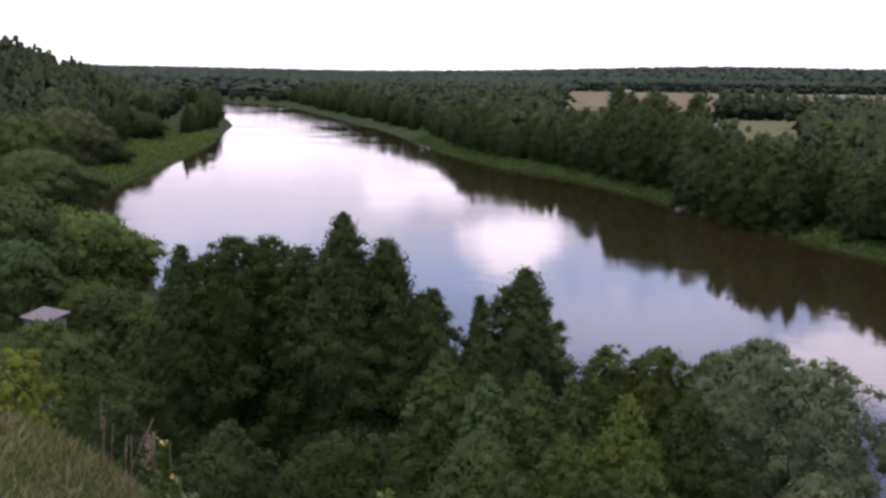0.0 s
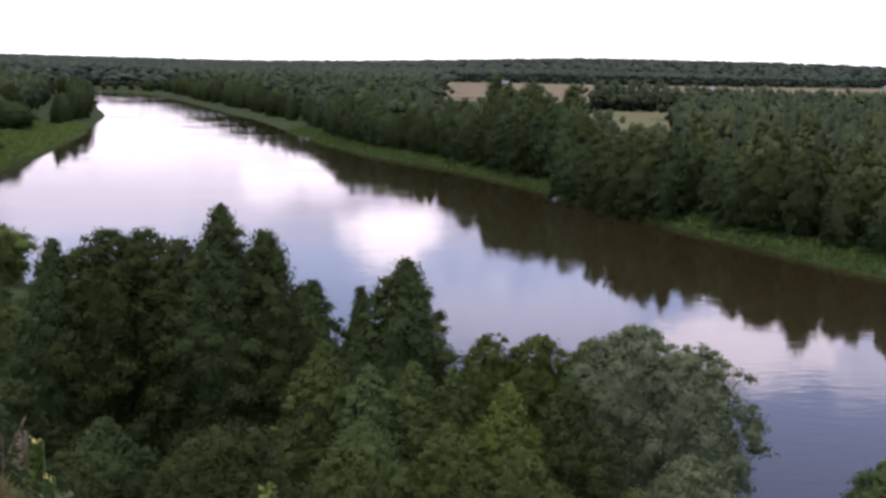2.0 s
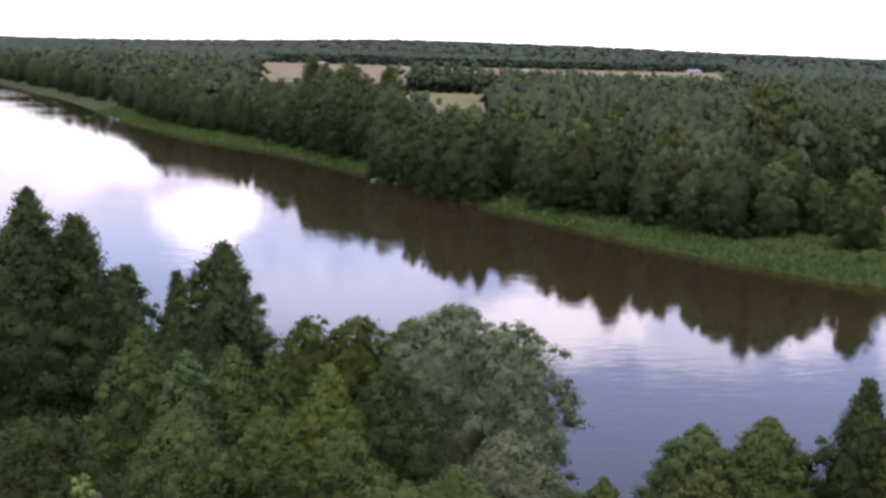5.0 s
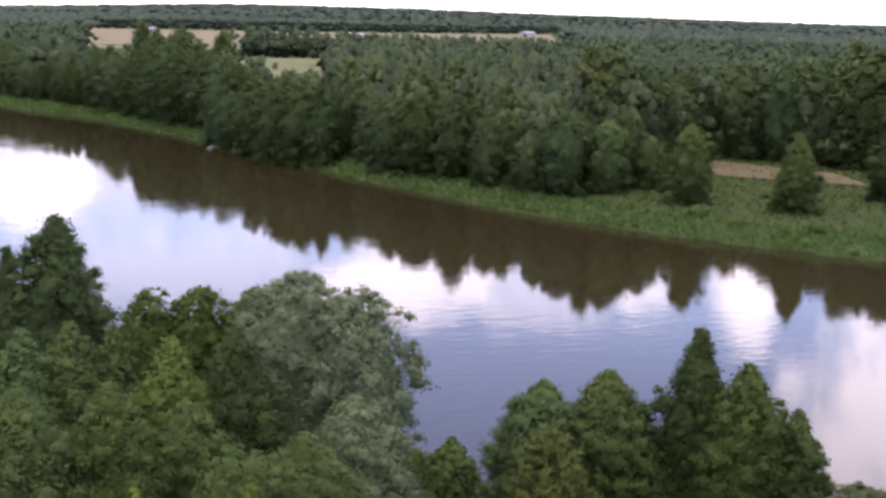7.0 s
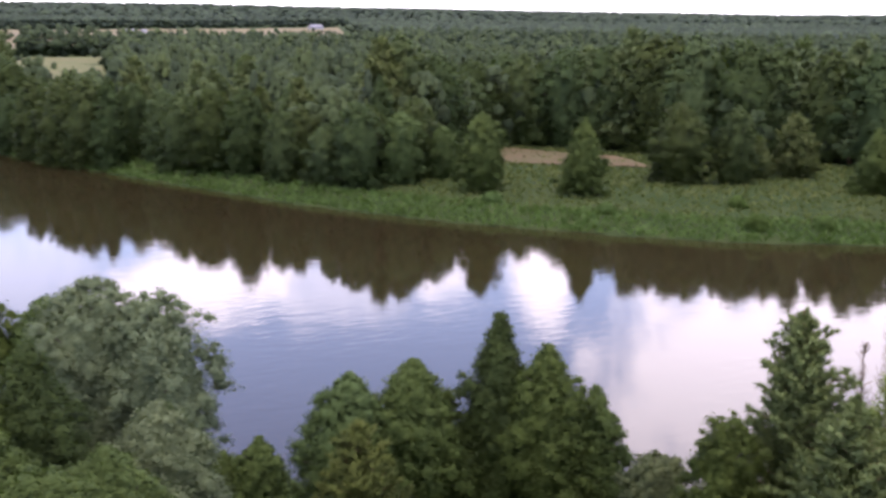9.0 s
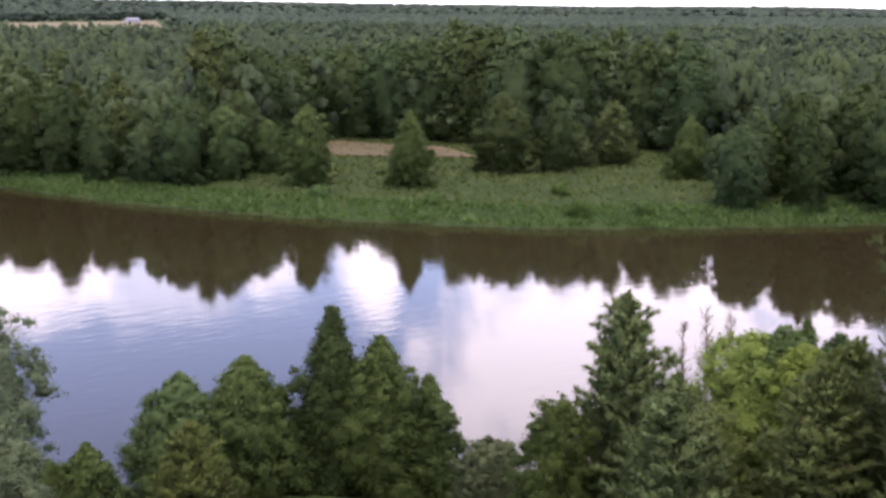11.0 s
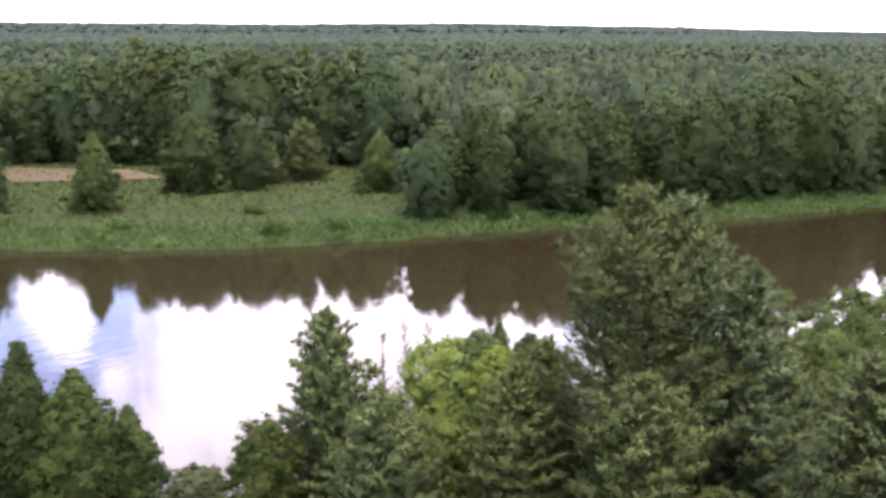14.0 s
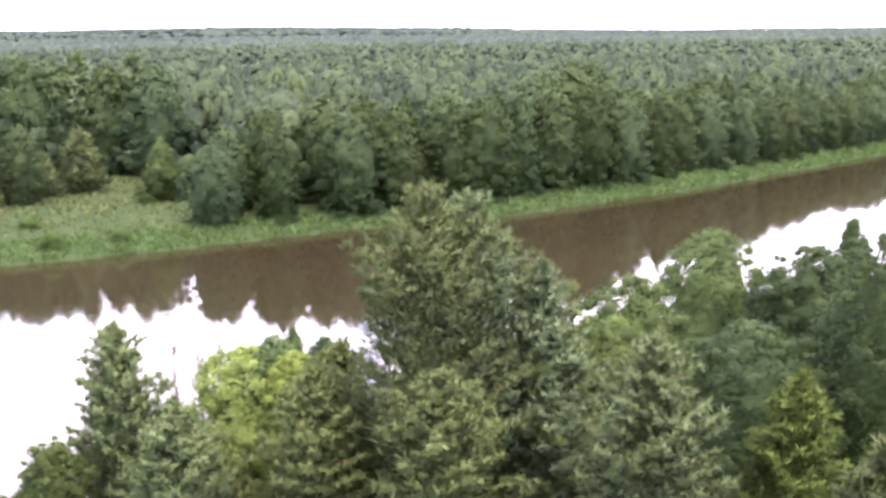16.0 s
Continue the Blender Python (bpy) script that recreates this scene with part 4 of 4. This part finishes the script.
bank_row(EDGE, 2, 118, (-2.5, 2.0), (13, 16.5), (3.8, 5.5), 1, "dark pine at the edge of the wood", "trees at the wood's edge", 28, 0.25)
for i, (x, y, h, w) in enumerate([(118, 112.5, 2.2, 3.4), (126, 108, 1.6, 3.0), (107, 130, 1.5, 3.2), (140, 103, 1.8, 3.0), (124, 122, 1.7, 3.0), (98, 145, 1.6, 3.4)]):
    assemble("shrub", broadleaf_meshes(700 + i, h, w, "bush", 0.02, 26, 700, 0.3, 0.2, REED), x, y, "low green shrub in the bank's tall grass", "shrub", "shrubs on the far meadow")

# ---------------------------------------------------------------- woods behind the far bank


def wood_kinds(rng, lobes, leaves, nu, nv, size, conifer=0.35):
    """Crowns of height and width 1 to be repeated through the woods: corners of triangles, soft normals, share of conifers."""
    out = []
    for i in range(8):
        pointed = i < round(8 * conifer)
        C, s, ph = sprays(rng, 1.0, 1.0, 0.12, "cone" if pointed else ("round", "dome")[i % 2], lobes, 0.5 / lobes ** 0.42)
        C[-1, :2], C[-1, 2] = 0, 0.95 - 0.5 * s[-1]
        V, D = puffs(C, s * 0.95, rng, nu, nv, 0.8)
        if leaves:
            P, N, d = spray_leaves(C, s * 1.05, leaves, rng, 0.85)
            V, D = np.vstack([V, leaf_tris(P, N, size, rng)]), np.vstack([D, np.repeat(unit(d + 0.7 * N), 3, 0)])
        out.append((V, unit(0.38 * D + unit(V - np.array([0, 0, 0.4]))), pointed))
    return out


def wood_mesh(name, pts, heights, widths, kinds, rng, mat):
    """Many tree crowns as one mesh, each a turned and stretched crown of one of the kinds."""
    z0 = land(pts)[0]
    which = rng.integers(0, len(kinds), len(pts))
    turn = rng.random(len(pts)) * 2 * np.pi
    tone = np.clip(0.45 + 0.2 * rng.normal(size=len(pts)) + 0.2 * waves(pts, 120), 0, 0.9)
    Vs, Ns, Ts = [], [], []
    for k, (V, N, pointed) in enumerate(kinds):
        i = np.flatnonzero(which == k)
        c, q = np.cos(turn[i])[:, None], np.sin(turn[i])[:, None]
        w = (widths[i] * (0.85 if pointed else 1.0))[:, None]
        Vs.append(np.stack([(V[:, 0] * c - V[:, 1] * q) * w + pts[i, :1], (V[:, 0] * q + V[:, 1] * c) * w + pts[i, 1:], V[:, 2] * heights[i, None] + z0[i, None]], -1).reshape(-1, 3))
        Ns.append(np.stack([N[:, 0] * c - N[:, 1] * q, N[:, 0] * q + N[:, 1] * c, np.repeat(N[None, :, 2], len(i), 0)], -1).reshape(-1, 3))
        Ts.append(np.repeat(np.clip(tone[i] - (0.25 if pointed else 0), 0, 1), len(V)))
    me = quick_mesh(name, np.vstack(Vs), 3)
    soften(me, np.vstack(Ns))
    me.attributes.new("tone", "FLOAT", "POINT").data.foreach_set("value", np.concatenate(Ts).astype(np.float32))
    me.materials.append(mat)
    return me


def scatter(rng, r0, r1, a0, a1, step):
    """Uneven grid of places between two distances and two azimuths."""
    x, y = np.meshgrid(np.arange(-r1, r1, step), np.arange(-r1, r1, step))
    p = np.column_stack([x.ravel(), y.ravel()]) + rng.uniform(-0.42, 0.42, (x.size, 2)) * step
    r, a = np.hypot(p[:, 0], p[:, 1]), np.degrees(np.arctan2(p[:, 0], p[:, 1]))
    return p[(r > r0) & (r < r1) & (a > a0) & (a < a1)]


CLEAR = [np.array(c, float) for c in (
    [(80, 820), (430, 775), (1000, 1950), (160, 1660)],
    [(57, 597), (82, 866), (188, 849), (130, 586)],
    [(62, 283), (150, 705), (207, 690), (150, 500), (84, 283)],
    [(82, 150), (97, 180), (116, 186), (138, 200), (148, 187), (153, 170), (164, 153), (172, 141), (170, 122), (154, 102), (135, 98), (108, 110)],
)]


LOW_EAST = np.array([(190, 560), (225, 870), (440, 800), (280, 520)], float)
LOW = np.array([(30, 320), (57, 610), (130, 600), (74, 320)], float)


def build_woods():
    rng = np.random.default_rng(5)
    for r0, r1, step, lobes, leaves, nu, nv, size, h, mat in ((130, 320, 7.8, 20, 250, 3, 4, 0.05, 15.8, WOODS), (320, 520, 8.6, 11, 70, 3, 4, 0.08, 15.0, WOODS),
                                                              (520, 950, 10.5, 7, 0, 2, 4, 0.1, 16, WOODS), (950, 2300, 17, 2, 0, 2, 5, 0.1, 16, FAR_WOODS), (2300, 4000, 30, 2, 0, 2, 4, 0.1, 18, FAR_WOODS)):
        p = scatter(rng, r0, r1, -24, 90, step)
        z, df, dn, side = land(p)
        ok = (side == 1) & (df > 15)
        ok &= ~inside(p, CLEAR[3])
        for c in CLEAR[:3]:
            ok &= ~inside(p + rng.normal(size=p.shape) * np.minimum(0.004 * np.hypot(p[:, 0], p[:, 1]), 6)[:, None], c)
        p = p[ok]
        hh = h * ((0.76 + 0.36 * rng.random(len(p))) if r1 < 1000 else (0.9 + 0.15 * rng.random(len(p))))
        hh *= 1 + 0.1 * waves(p, 150)
        hh[inside(p, LOW)] *= 0.6
        hh[inside(p, LOW_EAST)] *= 0.9
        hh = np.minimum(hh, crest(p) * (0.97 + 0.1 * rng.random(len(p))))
        ww = step * (0.8 + 0.75 * rng.random(len(p)) ** 1.3) * (1.12 if r1 < 1000 else 0.8)
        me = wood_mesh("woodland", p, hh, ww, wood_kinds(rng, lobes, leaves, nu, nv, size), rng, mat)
        tagged(new("woodland", me), "dense dark green mixed woodland beyond the river", "woodland", kind="stuff")
    # the wooded hill on the near side, upstream
    p = scatter(rng, 120, 1000, -26, -6, 7.6)
    z, df, dn, side = land(p)
    ok = (side == -1) & (dn > 26) & (p[:, 1] > 130)
    p = p[ok]
    hh = 13 * (0.72 + 0.5 * rng.random(len(p)))
    me = wood_mesh("woodland", p, hh, 7.4 + 2.8 * rng.random(len(p)), wood_kinds(rng, 12, 60, 3, 4, 0.06, 0.5), rng, WOODS)
    tagged(new("woodland", me), "dark wooded hillside above the river", "woodland", kind="stuff")


build_woods()


# ---------------------------------------------------------------- grass, reeds and herbs


def blades(name, p, height, width, rng, mat, label, category, lean=0.35):
    """Upright grass blades as one mesh."""
    n = len(p)
    z = land(p)[0]
    base = np.column_stack([p, z - 0.03])
    h = height * (0.55 + 0.8 * rng.random(n))
    way = np.column_stack([rng.normal(size=(n, 2)) * lean, np.ones(n)])
    tip = base + way * h[:, None]
    ang = rng.random(n) * np.pi
    side = np.column_stack([np.cos(ang), np.sin(ang), np.zeros(n)]) * width
    mid = base + way * (h * 0.55)[:, None] * np.array([0.7, 0.7, 1])
    out = np.stack([base - side * 0.5, base + side * 0.5, mid + side * 0.45, tip, mid - side * 0.45], 1).reshape(-1, 3)
    me = quick_mesh(name, out, 5)
    me.materials.append(mat)
    return tagged(new(name, me), label, category, kind="stuff")


def bank_strip(line, s0, s1, depth, n, sign, rng):
    s = rng.uniform(s0, s1, n)
    out = np.empty((n, 2))
    for i in range(n):
        p, nrm = along(line, s[i])
        out[i] = p + sign * nrm * (0.2 + depth * rng.random() ** 1.2)
    return out


rng = np.random.default_rng(31)
blades("bank_grass", bank_strip(FAR_BANK, s_mid - 60, s_end - 40, 9.0, 26000, 1, rng), 0.75, 0.3, rng, REED, "tall lush green grass along the far waterline", "grass", 0.7)
blades("bank_grass", bank_strip(NEAR_BANK, n_tip - 20, n_up + 20, 20.0, 16000, -1, rng), 0.6, 0.4, rng, FRESH, "tall lush green grass on the low near bank", "grass", 0.8)
TRACK = np.array([(116, 178), (138, 156), (145, 174), (134, 197)], float)
p = rng.uniform((84, 84), (176, 202), (19000, 2))
z, df, dn, side = land(p)
blades("meadow_grass", p[(side == 1) & (df > 7) & inside(p, CLEAR[3]) & ~(inside(p, TRACK) & (rng.random(len(p)) > 0.25))], 0.5, 0.3, rng, ROUGH, "rough green meadow grass under the trees", "grass", 0.8)
p = np.column_stack([rng.normal(-4.4, 2.3, 60000), rng.normal(10.5, 3.4, 60000)])
p = p[(np.hypot(p[:, 0], p[:, 1]) > 4.0)]
blades("dry_grass", p[np.arange(len(p)) % 3 > 0], 0.12, 0.01, rng, DRY, "dry straw-coloured grass on the grassy shoulder", "grass", 0.5)
blades("green_grass", p[::3], 0.11, 0.012, rng, FRESH, "short green grass on the grassy shoulder", "grass", 0.5)


def part(name, verts, size, mat, parent, label=""):
    me = quick_mesh(name, verts, size)
    me.materials.append(mat)
    ob = new(name, me)
    ob.parent = parent
    return tagged(ob, label) if label else ob


def grass_stalk(x, y, h, lean, seed):
    """A tall dry grass stalk with a feathery seed head."""
    rng = np.random.default_rng(seed)
    thing = new("grass_stalk")
    thing.location = (x, y, ground_z(x, y) - 0.03)
    t = np.linspace(0, 1, 7)
    path = np.column_stack([lean[0] * t ** 2 * h, lean[1] * t ** 2 * h, t * h])
    part("stem", tube(path, 0.005 - 0.003 * t, 5), 4, STALK, thing)
    k = rng.uniform(0.68, 1.0, 90)
    P = np.column_stack([np.interp(k, t, path[:, i]) for i in range(3)]) + rng.normal(size=(90, 3)) * 0.006
    part("seed_head", leaf_quads(P, rng.normal(size=(90, 3)), 0.016, rng, 0.35), 4, STALK, thing, "feathery straw seed head")
    return tagged(thing, "tall dry straw-coloured grass stalk on the slope", "grass stalk", "dry grass stalks")


def mullein(x, y, h, seed, flower=True):
    """A tall herb: stem, woolly leaves and a spike with a few yellow flowers."""
    rng = np.random.default_rng(seed)
    thing = new("mullein_plant")
    thing.location = (x, y, ground_z(x, y) - 0.03)
    t = np.linspace(0, 1, 6)
    path = np.column_stack([0.05 * np.sin(t * 2), 0.04 * t, t * h])
    part("stem", tube(path, 0.022 - 0.012 * t, 6), 4, BLUE_NEEDLE, thing)
    n = 60
    k = rng.random(n) ** 1.4 * 0.75
    ang = rng.random(n) * 6.28
    out = np.column_stack([np.cos(ang), np.sin(ang), np.full(n, 0.6)])
    P = np.column_stack([np.zeros((n, 2)), k * h]) + out * 0.07
    tagged(part("foliage", leaf_quads(P, np.column_stack([-np.cos(ang), -np.sin(ang), np.full(n, 1.2)]), 0.1, rng, 0.4, out), 4, BLUE_NEEDLE, thing), "woolly grey-green leaves", kind="stuff")
    m = 110
    k = rng.uniform(0.6, 1.0, m)
    P = np.column_stack([rng.normal(size=(m, 2)) * 0.022, k * h])
    spike = tube([(0.04, 0.03, 0.58 * h), (0.03, 0.03, h)], [0.02, 0.012], 6)
    part("flower_spike", np.vstack([spike, leaf_quads(P, rng.normal(size=(m, 3)), 0.035, rng, 0.8)]), 4, REED if flower else STALK, thing)
    if flower:
        P = np.column_stack([rng.normal(size=(14, 2)) * 0.018, h + rng.normal(size=14) * 0.025])
        part("flower", leaf_quads(P, rng.normal(size=(14, 3)) + np.array([0, -1, 1.0]), 0.022, rng, 0.9), 4, YELLOW, thing, "bright yellow flowers")
    return tagged(thing, "tall mullein with yellow flowers on the grassy brink" if flower else "withered brown mullein on the grassy brink", "herb", "tall herbs on the brink")


for i, (x, y, top, lean) in enumerate([(-2.99, 10.59, 25.02, -0.02), (-3.09, 10.97, 24.78, 0.02), (-2.98, 10.8, 24.76, 0.05), (-2.62, 9.86, 25.1, 0.28), (-2.75, 10.44, 24.76, 0.02), (-2.6, 10.07, 24.88, 0.0)]):
    grass_stalk(x, y, top - ground_z(x, y), (lean, 0.0), 300 + i)
mullein(-2.36, 10.23, 24.77 - ground_z(-2.36, 10.23), 5)
mullein(-2.53, 10.4, 24.8 - ground_z(-2.53, 10.4), 6, False)
mullein(-2.17, 9.76, 24.61 - ground_z(-2.17, 9.76), 7)


def bare_sapling(x, y, top, seed):
    """A thin leafless tree: a stem and many fine twigs."""
    rng = np.random.default_rng(seed)
    thing = new("bare_sapling")
    thing.location = (x, y, ground_z(x, y) - 0.1)
    h = top - ground_z(x, y)
    z = np.linspace(0, h, 8)
    stem = np.column_stack([np.sin(z * 0.4 + seed) * 0.12, np.cos(z * 0.5 + seed) * 0.1, z])
    part("trunk", tube(stem, 0.07 * (1.08 - z / h), 6), 4, BARK, thing)
    twigs = []
    for i in range(130):
        u = rng.uniform(0.4, 0.98)
        a = np.array([np.interp(u * h, z, stem[:, 0]), np.interp(u * h, z, stem[:, 1]), u * h])
        ang, length = rng.random() * 6.28, (1.15 - u) * 2.6 * rng.uniform(0.5, 1)
        twigs.append(limb(a, a + np.array([np.cos(ang) * 0.6, np.sin(ang) * 0.6, 0.8]) * length, 0.02, 0.01, rng, 3))
    tagged(part("branchwork", np.vstack(twigs), 4, STALK, thing), kind="stuff")
    return tagged(thing, "leafless sapling with fine bare grey twigs", "tree", "bare saplings on the slope")


for i, (x, y, top) in enumerate([(45.3, 34.7, 14.8), (46.0, 33.7, 14.2), (44.7, 35.4, 13.7)]):
    bare_sapling(x, y, top, 50 + i)


# ---------------------------------------------------------------- shed, far houses, stones


def box(x0, x1, y0, y1, z0, z1):
    v = [(x0, y0, z0), (x1, y0, z0), (x1, y1, z0), (x0, y1, z0), (x0, y0, z1), (x1, y0, z1), (x1, y1, z1), (x0, y1, z1)]
    f = ((0, 3, 2, 1), (4, 5, 6, 7), (0, 1, 5, 4), (1, 2, 6, 5), (2, 3, 7, 6), (3, 0, 4, 7))
    return np.array([v[i] for q in f for i in q], float)


def shed(x, y, turn):
    thing = new("shed")
    thing.matrix_world = pose(x, y, ground_z(x, y) - 0.1, 0, 0, turn)
    part("wall", box(-1.6, 1.6, -1.1, 1.1, 0, 2.8), 4, PLANK, thing, "grey board walls")
    roof = part("roof", box(-1.9, 1.9, -1.4, 1.4, 0, 0.05), 4, PLANK, thing, "grey weathered board roof")
    roof.matrix_local = pose(0, 0, 3.0, 12, 0, 0)
    board = quick_mesh("board", box(-1.9, 1.9, -0.13, 0.13, 0, 0.035), 4)
    board.materials.append(PLANK)
    for i in range(10):
        b = new("board", board)
        b.parent = roof
        b.location = (0, -1.26 + 0.28 * i, 0.05 + 0.012 * (i % 2))
    return tagged(thing, "small grey wooden shed with board roof among shrubs", "shed")


shed(-35.6, 108.3, -35)


def far_house(x, y, turn, w=9.0, d=7.0, h=3.2):
    thing = new("farmhouse")
    thing.matrix_world = pose(x, y, ground_z(x, y) - 0.1, 0, 0, turn)
    part("wall", box(-w / 2, w / 2, -d / 2, d / 2, 0, h), 4, WHITEWASH, thing, "pale rendered walls")
    a, b, e = w / 2 + 0.4, d / 2 + 0.5, h + 2.6
    roof = [(-a, -b, h), (a, -b, h), (a, 0, e), (-a, 0, e), (a, b, h), (-a, b, h), (-a, 0, e), (a, 0, e), (-a, b, h), (-a, -b, h), (-a, 0, e), (-a, 0, e), (a, -b, h), (a, b, h), (a, 0, e), (a, 0, e)]
    me = bpy.data.meshes.new("roof")
    me.from_pydata(roof, [], [(0, 1, 2, 3), (4, 5, 6, 7), (8, 9, 10), (12, 13, 14)])
    me.materials.append(ROOFING)
    ob = new("roof", me)
    ob.parent = thing
    for k in (-0.28, 0.0, 0.28):
        part("window", box(k * w - 0.5, k * w + 0.5, -d / 2 - 0.03, -d / 2 + 0.02, 1.0, 2.2), 4, ROOFING, thing, "dark window")
    return tagged(thing, "small pale house far beyond the fields", "house", "far houses")


far_house(868, 1800, 20, 26, 9, 5)
far_house(449, 1431, -15, 10, 7, 3.2)
far_house(470, 1445, 30, 7, 5, 3.0)
far_house(233, 1542, 10, 8, 6, 2.4)


def stone(x, y, size, seed):
    rng = np.random.default_rng(seed)
    bm = bmesh.new()
    bmesh.ops.create_icosphere(bm, subdivisions=2, radius=1)
    for v in bm.verts:
        v.co *= 1 + 0.25 * noise.noise(v.co * 1.3 + Vector((seed, 0, 0)))
        v.co = Vector((v.co.x * size, v.co.y * size * 0.7, v.co.z * size * 0.45))
    me = bpy.data.meshes.new("stone")
    bm.to_mesh(me)
    bm.free()
    me.materials.append(STONE)
    ob = new("stone", me)
    ob.matrix_world = pose(x, y, 0.03, 0, 0, seed * 40)
    return tagged(ob, "grey boulder standing out of the shallow river", "stone", "river stones")


stone(-44.4, 189.7, 0.9, 1)
stone(-63.2, 237.1, 0.8, 2)
stone(50.0, 253.4, 1.1, 3)
stone(100.4, 127.2, 0.6, 6)
for i in range(26):
    stone(-131 + i * 4.3 + random.uniform(-5, 5), 833 - i * 14.0 + random.uniform(-14, 14), random.uniform(0.5, 1.3), 10 + i)
for i in range(6):
    stone(-9 + random.uniform(-4, 5), 430 + random.uniform(-12, 12), random.uniform(0.5, 1.0), 50 + i)
